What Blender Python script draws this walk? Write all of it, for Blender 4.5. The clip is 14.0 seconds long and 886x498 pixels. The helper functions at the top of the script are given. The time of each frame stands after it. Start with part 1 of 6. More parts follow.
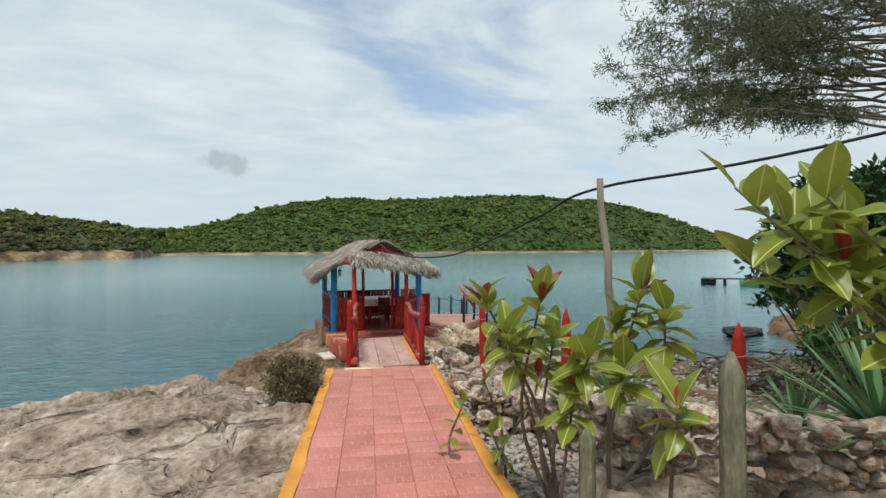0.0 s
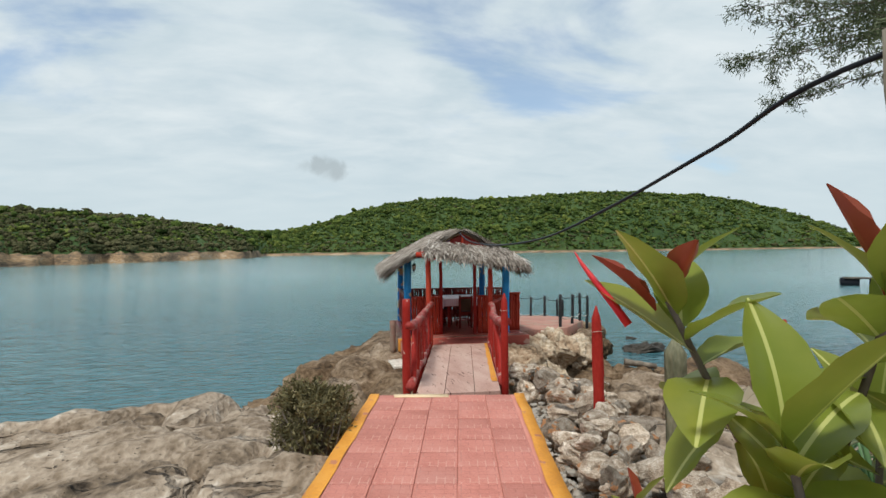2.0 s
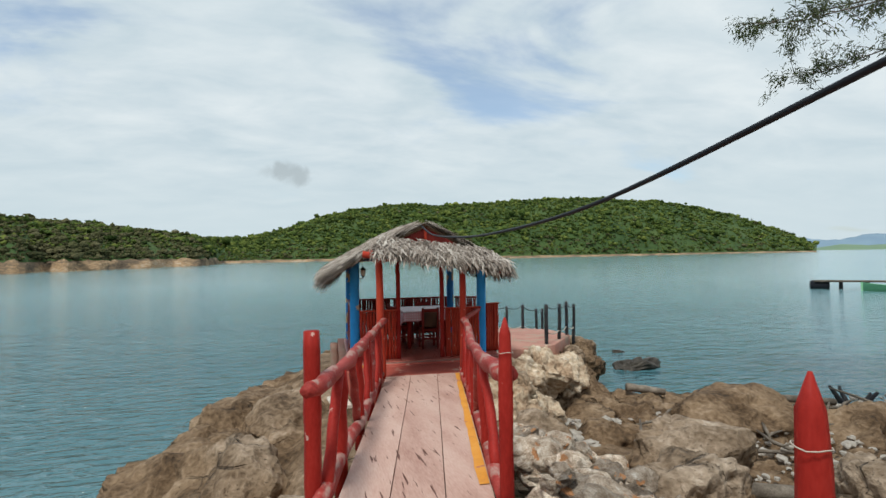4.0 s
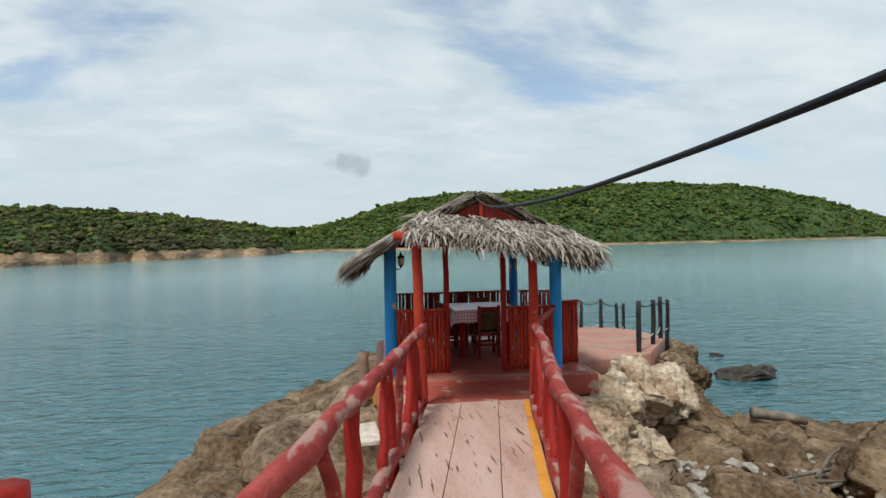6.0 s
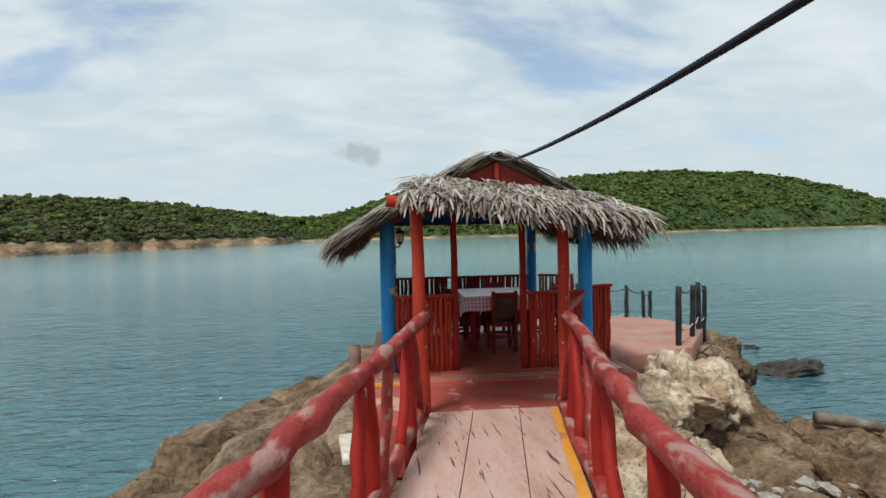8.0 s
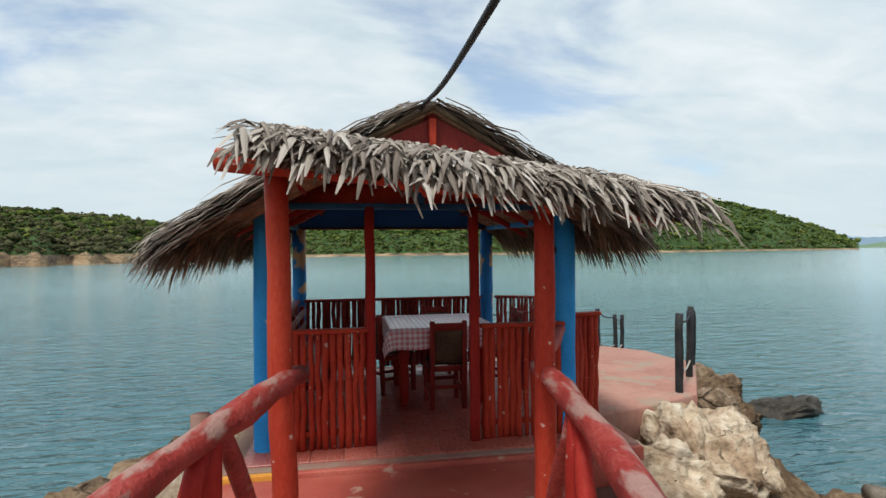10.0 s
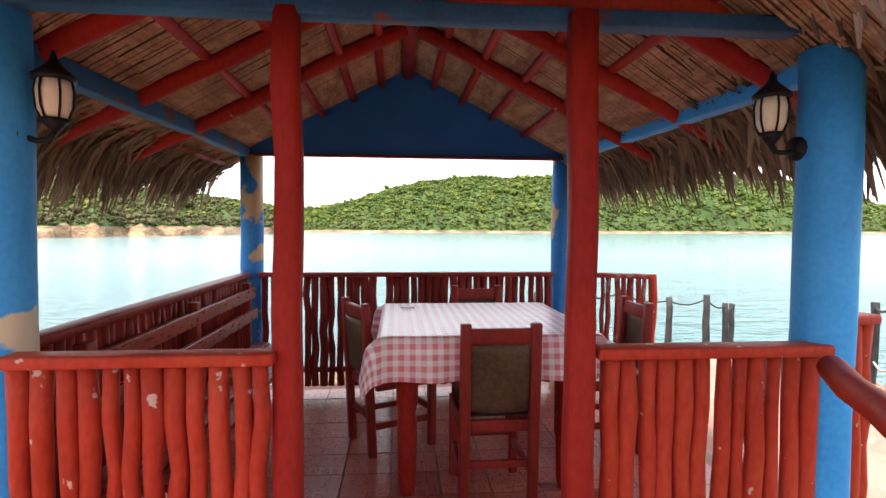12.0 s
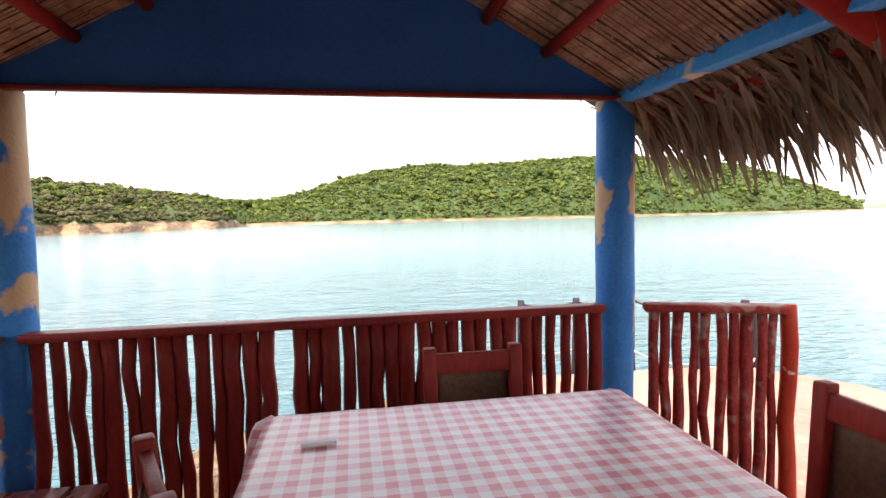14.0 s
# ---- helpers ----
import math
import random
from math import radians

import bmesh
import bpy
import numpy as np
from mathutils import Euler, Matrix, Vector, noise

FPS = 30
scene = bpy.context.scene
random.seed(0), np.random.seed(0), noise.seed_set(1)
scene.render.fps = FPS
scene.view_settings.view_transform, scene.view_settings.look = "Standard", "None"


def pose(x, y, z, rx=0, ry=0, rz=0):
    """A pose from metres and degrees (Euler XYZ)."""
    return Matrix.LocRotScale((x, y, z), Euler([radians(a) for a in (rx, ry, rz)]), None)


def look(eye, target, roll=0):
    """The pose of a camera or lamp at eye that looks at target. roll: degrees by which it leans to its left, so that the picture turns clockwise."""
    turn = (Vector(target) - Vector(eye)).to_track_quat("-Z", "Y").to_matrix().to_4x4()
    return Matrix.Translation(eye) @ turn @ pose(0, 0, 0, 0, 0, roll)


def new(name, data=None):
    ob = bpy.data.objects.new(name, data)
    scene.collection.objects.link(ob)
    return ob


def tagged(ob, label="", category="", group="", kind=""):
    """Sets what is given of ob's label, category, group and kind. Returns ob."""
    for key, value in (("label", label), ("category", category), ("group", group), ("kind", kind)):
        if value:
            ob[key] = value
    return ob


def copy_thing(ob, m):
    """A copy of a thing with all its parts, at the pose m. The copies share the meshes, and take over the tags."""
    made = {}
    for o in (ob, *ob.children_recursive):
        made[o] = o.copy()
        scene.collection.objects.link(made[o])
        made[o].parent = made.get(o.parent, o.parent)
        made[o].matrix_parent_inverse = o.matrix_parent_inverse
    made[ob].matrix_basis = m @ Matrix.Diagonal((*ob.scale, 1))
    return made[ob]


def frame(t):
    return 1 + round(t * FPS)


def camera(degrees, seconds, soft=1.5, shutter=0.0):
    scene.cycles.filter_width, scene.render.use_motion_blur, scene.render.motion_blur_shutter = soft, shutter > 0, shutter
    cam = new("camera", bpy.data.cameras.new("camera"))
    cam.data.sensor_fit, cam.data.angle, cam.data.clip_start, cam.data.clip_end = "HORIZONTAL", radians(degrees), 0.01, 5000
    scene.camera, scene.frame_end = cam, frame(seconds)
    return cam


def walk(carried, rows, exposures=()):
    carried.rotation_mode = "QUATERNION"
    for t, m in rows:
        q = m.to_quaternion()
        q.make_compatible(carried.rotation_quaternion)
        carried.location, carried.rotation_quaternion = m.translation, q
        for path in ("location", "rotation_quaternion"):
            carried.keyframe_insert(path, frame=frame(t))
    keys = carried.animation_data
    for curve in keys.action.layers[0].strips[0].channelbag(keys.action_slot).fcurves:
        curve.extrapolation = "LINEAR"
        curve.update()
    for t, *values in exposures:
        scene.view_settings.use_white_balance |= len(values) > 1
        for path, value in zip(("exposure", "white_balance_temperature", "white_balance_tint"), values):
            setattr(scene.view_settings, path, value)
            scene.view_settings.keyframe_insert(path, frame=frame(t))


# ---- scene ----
cam = camera(79.9, 14.0)
PATH = [
    (0, (-3.08, -15.21, 2.371), (-2.443, -13.314, 2.367), -0.1),
    (0.5, (-2.697, -14.604, 2.346), (-2.285, -12.647, 2.325), -1.6),
    (1, (-2.477, -13.999, 2.31), (-2.243, -12.018, 2.165), -1.0),
    (1.5, (-2.436, -13.625, 2.254), (-2.188, -11.642, 2.166), -1.0),
    (2, (-2.321, -13.003, 2.146), (-2.02, -11.025, 2.142), -0.5),
    (2.5, (-2.197, -12.306, 2.104), (-1.847, -10.337, 2.108), -1.1),
    (3, (-2.077, -11.539, 2.056), (-1.638, -9.589, 2.123), -0.9),
    (5.5, (-1.298, -8.286, 1.948), (-0.982, -6.313, 1.875), -1.3),
    (6, (-1.242, -7.757, 1.91), (-1.036, -5.768, 1.889), -1.2),
    (6.5, (-1.177, -7.413, 1.895), (-0.995, -5.427, 1.75), 0.7),
    (7, (-1.163, -7.06, 1.904), (-0.805, -5.093, 1.847), -0.3),
    (7.5, (-1.046, -6.74, 1.756), (-0.772, -4.762, 1.636), -0.2),
    (8, (-1.083, -6.479, 1.703), (-0.915, -4.487, 1.643), -1.3),
    (8.5, (-0.897, -6.05, 1.666), (-0.654, -4.065, 1.632), -0.7),
    (8.7, (-0.849, -5.856, 1.684), (-0.564, -3.877, 1.663), 0.0),
    (10.8, (-0.304, -3.206, 1.474), (0.042, -1.236, 1.48), -0.7),
    (11, (-0.246, -2.943, 1.462), (0.066, -0.968, 1.401), 0.1),
    (11.5, (-0.161, -2.276, 1.409), (0.15, -0.302, 1.322), 0.2),
    (12, (-0.084, -1.515, 1.298), (0.088, 0.477, 1.219), 0.3),
    (12.5, (-0.028, -0.857, 1.243), (-0.023, 1.142, 1.178), -2.2),
    (13, (-0.002, -0.387, 1.252), (0.117, 1.605, 1.114), -1.2),
    (13.5, (0.034, 0.072, 1.261), (0.192, 2.063, 1.157), -0.3),
    (14, (0.078, 0.473, 1.352), (0.413, 2.441, 1.229), -1.2),
]
EXPOSURES = [(0, 0.16, 6350, 6), (8.7, 0.14, 6350, 6), (10.3, 0.4, 6400, 8), (10.8, 0.95, 6500, 10), (11.1, 1.5, 6500, 10), (11.6, 1.72, 6500, 10), (12.1, 1.95, 7050, 19), (12.8, 1.95, 7250, 24), (14, 1.88, 7250, 24)]
walk(cam, [(t, look(eye, target, roll)) for t, eye, target, roll in PATH], EXPOSURES)

# ---- world and sun ----
SEA = -1.6
world = bpy.data.worlds.new("sky")
scene.world = world
world.use_nodes = True
wn, wl = world.node_tree.nodes, world.node_tree.links
wn.clear()
w_out, w_bg = wn.new("ShaderNodeOutputWorld"), wn.new("ShaderNodeBackground")
sky = wn.new("ShaderNodeTexSky")
sky.sky_type, sky.sun_disc = "NISHITA", False
sky.sun_elevation, sky.sun_rotation = radians(62), radians(215)
sky.dust_density, sky.ozone_density = 1.5, 1.2
w_co = wn.new("ShaderNodeTexCoord")


def w_math(op, a, b=None, c=None):
    n_ = wn.new("ShaderNodeMath")
    n_.operation = op
    for k_, v_ in enumerate((a, b, c)):
        if v_ is None:
            continue
        if isinstance(v_, (int, float)):
            n_.inputs[k_].default_value = v_
        else:
            wl.new(v_, n_.inputs[k_])
    return n_.outputs[0]


def w_range(value, lo, hi, to_lo=0.0, to_hi=1.0):
    n_ = wn.new("ShaderNodeMapRange")
    n_.interpolation_type = "SMOOTHSTEP"
    for key_, v_ in (("From Min", lo), ("From Max", hi), ("To Min", to_lo), ("To Max", to_hi)):
        n_.inputs[key_].default_value = v_
    wl.new(value, n_.inputs["Value"])
    return n_.outputs[0]


def w_noise(vector, scale, detail, distort, rough=0.55):
    n_ = wn.new("ShaderNodeTexNoise")
    for key_, v_ in (("Scale", scale), ("Detail", detail), ("Distortion", distort), ("Roughness", rough)):
        n_.inputs[key_].default_value = v_
    wl.new(vector, n_.inputs["Vector"])
    return n_.outputs["Fac"]


# cloud sheet: the view direction laid out on a high plane, so that clouds flatten towards the horizon
w_sep = wn.new("ShaderNodeSeparateXYZ")
wl.new(w_co.outputs["Generated"], w_sep.inputs[0])
w_den = w_math("ADD", w_math("MAXIMUM", w_sep.outputs["Z"], 0.0), 0.22)
w_flat = wn.new("ShaderNodeCombineXYZ")
wl.new(w_math("DIVIDE", w_sep.outputs["X"], w_den), w_flat.inputs["X"])
wl.new(w_math("MULTIPLY", w_math("DIVIDE", w_sep.outputs["Y"], w_den), 1.5), w_flat.inputs["Y"])
w_flat.inputs["Z"].default_value = 5.3
w_turn = wn.new("ShaderNodeMapping")
w_turn.inputs["Rotation"].default_value = (0, 0, radians(-14))
w_turn.inputs["Location"].default_value = (-0.7, 0.17, 0)
wl.new(w_flat.outputs[0], w_turn.inputs["Vector"])
w_body = w_noise(w_turn.outputs[0], 1.15, 9, 0.5, 0.52)
w_tone = w_noise(w_turn.outputs[0], 2.6, 7, 0.3)
w_low = w_range(w_sep.outputs["Z"], 0.1, 0.36, 1.0, 0.0)
w_cover = w_range(w_math("MULTIPLY_ADD", w_low, 0.16, w_body), 0.37, 0.55, 0.3, 1.0)
w_grey = wn.new("ShaderNodeValToRGB")
w_grey.color_ramp.elements[0].position, w_grey.color_ramp.elements[1].position = 0.36, 0.64
w_grey.color_ramp.elements[0].color = (4.9, 5.75, 6.35, 1)
w_grey.color_ramp.elements[1].color = (7.0, 7.4, 7.65, 1)
wl.new(w_math("MULTIPLY_ADD", w_body, 0.35, w_math("MULTIPLY", w_tone, 0.65)), w_grey.inputs[0])
w_haze = wn.new("ShaderNodeMix")
w_haze.data_type = "RGBA"
w_haze.inputs["B"].default_value = (5.7, 6.45, 6.85, 1)
wl.new(w_range(w_sep.outputs["Z"], 0.04, 0.25, 0.85, 0.0), w_haze.inputs["Factor"])
wl.new(w_grey.outputs[0], w_haze.inputs["A"])
w_mix = wn.new("ShaderNodeMix")
w_mix.data_type = "RGBA"
wl.new(w_cover, w_mix.inputs["Factor"])
w_clear = wn.new("ShaderNodeVectorMath")
w_clear.operation = "SCALE"
w_clear.inputs["Scale"].default_value = 1.45
wl.new(sky.outputs[0], w_clear.inputs[0])
wl.new(w_clear.outputs[0], w_mix.inputs["A"])
wl.new(w_haze.outputs["Result"], w_mix.inputs["B"])
# one small grey cloud above the saddle of the hills
w_off = wn.new("ShaderNodeMapping")
w_off.inputs["Location"].default_value = (0.066 * 19, -0.986 * 3, -0.151 * 46)
w_off.inputs["Scale"].default_value = (19, 3, 46)
wl.new(w_co.outputs["Generated"], w_off.inputs["Vector"])
w_len = wn.new("ShaderNodeVectorMath")
w_len.operation = "LENGTH"
wl.new(w_off.outputs[0], w_len.inputs[0])
w_puff = w_math("MULTIPLY_ADD", w_noise(w_co.outputs["Generated"], 26, 6, 0.4), 2.2, w_len.outputs["Value"])
w_small = wn.new("ShaderNodeMix")
w_small.data_type = "RGBA"
w_small.inputs["B"].default_value = (4.0, 4.45, 4.7, 1)
wl.new(w_range(w_puff, 1.5, 2.2, 0.8, 0.0), w_small.inputs["Factor"])
wl.new(w_mix.outputs["Result"], w_small.inputs["A"])
wl.new(w_small.outputs["Result"], w_bg.inputs["Color"])
w_bg.inputs["Strength"].default_value = 0.1
wl.new(w_bg.outputs[0], w_out.inputs[0])

sun = new("sun", bpy.data.lights.new("sun", "SUN"))
sun.data.energy, sun.data.angle, sun.data.color = 2.6, radians(12), (1.0, 0.98, 0.94)
sun.matrix_world = look((0, 0, 30), (0 + 8.5, 12, 0))

# ---- materials ----
def mat(name, colours, scale=6.0, rough=0.7, bump=0.3, metal=0.0, fine=60.0, stretch=(1, 1, 1), spots=None, spot_scale=5.0, spot_at=0.62, ior=1.45, per_piece=0.0, coat=0.0, dist=0.02, worn_top=0.0, world=False, gloss=0.25, spot_stretch=None):
    """A painted or natural surface: colours blended by noise at two sizes, grain relief, and worn spots where asked."""
    m = bpy.data.materials.new(name)
    m.use_nodes = True
    n, l = m.node_tree.nodes, m.node_tree.links
    b = n["Principled BSDF"]
    b.inputs["Metallic"].default_value, b.inputs["IOR"].default_value = metal, ior
    b.inputs["Coat Weight"].default_value = coat
    b.inputs["Specular IOR Level"].default_value = gloss
    co, mp = n.new("ShaderNodeTexCoord"), n.new("ShaderNodeMapping")
    mp.inputs["Scale"].default_value = stretch
    geo = n.new("ShaderNodeNewGeometry")
    place = geo.outputs["Position"] if world else co.outputs["Object"]
    l.new(place, mp.inputs["Vector"])
    info = n.new("ShaderNodeObjectInfo")
    shift = n.new("ShaderNodeMath")
    shift.operation = "MULTIPLY"
    shift.inputs[1].default_value = 37.0 if per_piece else 0.0
    l.new(info.outputs["Random"], shift.inputs[0])
    big, small = n.new("ShaderNodeTexNoise"), n.new("ShaderNodeTexNoise")
    for tex, s, d in ((big, scale, 8), (small, fine, 4)):
        tex.noise_dimensions = "4D"
        tex.inputs["Scale"].default_value, tex.inputs["Detail"].default_value = s, d
        l.new(mp.outputs[0], tex.inputs["Vector"])
        l.new(shift.outputs[0], tex.inputs["W"])
    both = n.new("ShaderNodeMix")
    both.inputs["Factor"].default_value = 0.38
    l.new(big.outputs["Fac"], both.inputs["A"])
    l.new(small.outputs["Fac"], both.inputs["B"])
    ramp = n.new("ShaderNodeValToRGB")
    el = ramp.color_ramp.elements
    while len(el) < len(colours):
        el.new(0.5)
    for k, c in enumerate(colours):
        el[k].position = 0.32 + 0.36 * k / max(1, len(colours) - 1)
        el[k].color = (*c, 1)
    l.new(both.outputs["Result"], ramp.inputs[0])
    colour = ramp.outputs[0]
    if per_piece:
        hsv = n.new("ShaderNodeHueSaturation")
        vary = n.new("ShaderNodeMapRange")
        vary.inputs["To Min"].default_value, vary.inputs["To Max"].default_value = 1 - per_piece, 1 + per_piece
        l.new(info.outputs["Random"], vary.inputs["Value"])
        l.new(vary.outputs[0], hsv.inputs["Value"])
        l.new(colour, hsv.inputs["Color"])
        colour = hsv.outputs[0]
    if spots:
        sp = n.new("ShaderNodeTexNoise")
        sp.inputs["Scale"].default_value, sp.inputs["Detail"].default_value = spot_scale, 7
        if spot_stretch:
            sm = n.new("ShaderNodeMapping")
            sm.inputs["Scale"].default_value = spot_stretch
            l.new(co.outputs["Object"], sm.inputs["Vector"])
            l.new(sm.outputs[0], sp.inputs["Vector"])
        else:
            l.new(co.outputs["Object"], sp.inputs["Vector"])
        edge = n.new("ShaderNodeValToRGB")
        edge.color_ramp.elements[0].position, edge.color_ramp.elements[1].position = spot_at, spot_at + 0.025
        amount = sp.outputs["Fac"]
        if worn_top:
            sz, ma = n.new("ShaderNodeSeparateXYZ"), n.new("ShaderNodeMath")
            ma.operation, ma.inputs[1].default_value = "MULTIPLY_ADD", worn_top
            l.new(geo.outputs["Normal"], sz.inputs[0])
            l.new(sz.outputs["Z"], ma.inputs[0])
            l.new(sp.outputs["Fac"], ma.inputs[2])
            amount = ma.outputs[0]
            edge.color_ramp.elements[1].position = spot_at + 0.09
        l.new(amount, edge.inputs[0])
        mx = n.new("ShaderNodeMix")
        mx.data_type = "RGBA"
        l.new(edge.outputs[0], mx.inputs["Factor"])
        l.new(colour, mx.inputs["A"])
        mx.inputs["B"].default_value = (*spots, 1)
        colour = mx.outputs["Result"]
    l.new(colour, b.inputs["Base Color"])
    rr = n.new("ShaderNodeMapRange")
    rr.inputs["To Min"].default_value, rr.inputs["To Max"].default_value = max(0.02, rough - 0.13), min(1, rough + 0.13)
    l.new(small.outputs["Fac"], rr.inputs["Value"])
    l.new(rr.outputs[0], b.inputs["Roughness"])
    if bump:
        bp = n.new("ShaderNodeBump")
        bp.inputs["Strength"].default_value, bp.inputs["Distance"].default_value = bump, dist
        l.new(both.outputs["Result"], bp.inputs["Height"])
        l.new(bp.outputs[0], b.inputs["Normal"])
    return m


M = {}
M["red"] = mat("red paint", [(0.27, 0.024, 0.014), (0.4, 0.042, 0.022), (0.48, 0.07, 0.036)], 3, 0.5, 0.3, gloss=0.12, spots=(0.55, 0.36, 0.3), spot_scale=17, spot_at=0.68, stretch=(1, 1, 0.4))
M["red_worn"] = mat("worn red paint on bark", [(0.15, 0.018, 0.015), (0.3, 0.035, 0.028), (0.4, 0.085, 0.068)], 6, 0.6, 1.0, spots=(0.36, 0.2, 0.165), spot_scale=13, spot_at=0.58, worn_top=0.1, spot_stretch=(1, 0.3, 0.8))
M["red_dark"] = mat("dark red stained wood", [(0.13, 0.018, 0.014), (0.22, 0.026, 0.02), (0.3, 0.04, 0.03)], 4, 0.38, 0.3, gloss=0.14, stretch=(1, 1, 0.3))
M["maroon"] = mat("maroon varnished wood", [(0.16, 0.026, 0.019), (0.27, 0.046, 0.033), (0.36, 0.075, 0.053)], 5, 0.3, 0.25, stretch=(1, 0.3, 1))
M["blue"] = mat("blue paint", [(0.025, 0.24, 0.6), (0.035, 0.32, 0.74), (0.06, 0.39, 0.8)], 2, 0.5, 0.2, spots=(0.6, 0.5, 0.36), spot_scale=3.1, spot_at=0.64)
M["blue_worn"] = mat("peeling blue paint on plaster", [(0.02, 0.14, 0.42), (0.025, 0.2, 0.55), (0.04, 0.26, 0.6)], 3, 0.55, 0.4, spots=(0.56, 0.38, 0.22), spot_scale=3.0, spot_at=0.515)
M["navy"] = mat("dark blue painted board", [(0.014, 0.085, 0.28), (0.018, 0.11, 0.35), (0.025, 0.13, 0.4)], 2, 0.5, 0.15)
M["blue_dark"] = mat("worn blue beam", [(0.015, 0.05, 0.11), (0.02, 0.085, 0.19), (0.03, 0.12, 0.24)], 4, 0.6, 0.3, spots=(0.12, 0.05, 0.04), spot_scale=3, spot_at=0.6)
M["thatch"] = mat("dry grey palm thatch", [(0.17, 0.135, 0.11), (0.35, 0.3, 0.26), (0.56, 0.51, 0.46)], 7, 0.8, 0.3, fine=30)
# underlay brown, darkened in colour for the shade beneath the roof
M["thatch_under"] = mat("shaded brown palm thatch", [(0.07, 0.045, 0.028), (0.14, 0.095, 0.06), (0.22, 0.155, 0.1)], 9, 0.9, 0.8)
M["reed"] = mat("tan reed stems", [(0.16, 0.08, 0.046), (0.34, 0.2, 0.125), (0.52, 0.355, 0.24)], 14, 0.65, 0.3, stretch=(1, 0.25, 1))
M["rock"] = mat("pale weathered limestone", [(0.055, 0.047, 0.038), (0.17, 0.145, 0.12), (0.29, 0.255, 0.215), (0.4, 0.36, 0.31)], 1.6, 0.85, 1.0, fine=14, dist=0.08)
M["stone"] = mat("mixed pale and rust wall stone", [(0.11, 0.08, 0.055), (0.3, 0.22, 0.155), (0.5, 0.41, 0.32), (0.76, 0.7, 0.62)], 2.2, 0.8, 1.0, fine=18, per_piece=0.55, spots=(0.4, 0.19, 0.085), spot_scale=1.7, spot_at=0.62, dist=0.05)
M["orange"] = mat("worn orange yellow paint", [(0.5, 0.2, 0.035), (0.66, 0.28, 0.04), (0.7, 0.34, 0.07)], 5, 0.65, 0.3, spots=(0.45, 0.17, 0.1), spot_scale=6, spot_at=0.62)
M["slab"] = mat("salmon painted concrete", [(0.5, 0.19, 0.14), (0.6, 0.25, 0.19), (0.66, 0.3, 0.24)], 2.5, 0.7, 0.3)
M["pink_slab"] = mat("faded pink concrete", [(0.21, 0.095, 0.07), (0.27, 0.13, 0.1), (0.27, 0.18, 0.135), (0.26, 0.2, 0.145)], 0.9, 0.85, 0.5, fine=9)
M["plank"] = mat("pale worn deck plank", [(0.34, 0.185, 0.145), (0.47, 0.3, 0.24), (0.55, 0.385, 0.32)], 3, 0.75, 0.6, stretch=(1.6, 0.2, 1), spots=(0.13, 0.06, 0.045), spot_scale=13, spot_at=0.635, spot_stretch=(2.6, 0.14, 1), per_piece=0.06)
M["terrace"] = mat("pink concrete worn to pale stone", [(0.3, 0.14, 0.105), (0.42, 0.21, 0.16), (0.46, 0.27, 0.205)], 1.3, 0.85, 0.6, fine=11, spots=(0.36, 0.25, 0.185), spot_scale=2.6, spot_at=0.58)
M["cream"] = mat("cream paint", [(0.7, 0.5, 0.3), (0.78, 0.6, 0.38)], 6, 0.7, 0.2)
M["dark_wood"] = mat("nearly black post", [(0.012, 0.012, 0.014), (0.03, 0.03, 0.032), (0.06, 0.055, 0.05)], 6, 0.7, 0.5)
M["driftwood"] = mat("grey driftwood", [(0.06, 0.045, 0.035), (0.16, 0.13, 0.1), (0.3, 0.25, 0.2)], 6, 0.85, 0.6, per_piece=0.4)
M["bamboo"] = mat("grey bamboo", [(0.17, 0.14, 0.1), (0.27, 0.23, 0.17), (0.36, 0.32, 0.25)], 8, 0.6, 0.3, stretch=(1, 1, 0.2))
M["black"] = mat("black rubber cable", [(0.008, 0.009, 0.012), (0.016, 0.017, 0.022)], 20, 0.5, 0.1)
M["iron"] = mat("black iron", [(0.01, 0.01, 0.011), (0.025, 0.024, 0.024)], 20, 0.45, 0.2, metal=0.4)
M["glass"] = mat("frosted cream lantern glass", [(0.7, 0.62, 0.46), (0.8, 0.73, 0.58)], 9, 0.3, 0.05)
M["rope"] = mat("pale rope", [(0.35, 0.3, 0.25), (0.55, 0.5, 0.42)], 40, 0.85, 0.5)
M["leather"] = mat("worn brown leather", [(0.045, 0.024, 0.014), (0.1, 0.056, 0.032), (0.17, 0.1, 0.06)], 5, 0.5, 0.35)
M["leather_dark"] = mat("black worn leather", [(0.012, 0.011, 0.01), (0.03, 0.025, 0.022)], 6, 0.45, 0.3)
M["bark"] = mat("grey brown bark", [(0.06, 0.045, 0.035), (0.14, 0.11, 0.085), (0.22, 0.18, 0.15)], 9, 0.85, 0.8, stretch=(1, 1, 0.35))
M["cactus"] = mat("grey green cactus skin", [(0.075, 0.078, 0.042), (0.16, 0.155, 0.095), (0.27, 0.25, 0.165)], 14, 0.75, 0.8, stretch=(1, 1, 0.4))
M["gravel"] = mat("pale gravel", [(0.3, 0.25, 0.2), (0.45, 0.4, 0.34), (0.6, 0.55, 0.48)], 12, 0.9, 0.9, per_piece=0.3)
M["boat"] = mat("green boat paint", [(0.12, 0.3, 0.16), (0.2, 0.42, 0.24)], 3, 0.5, 0.1)


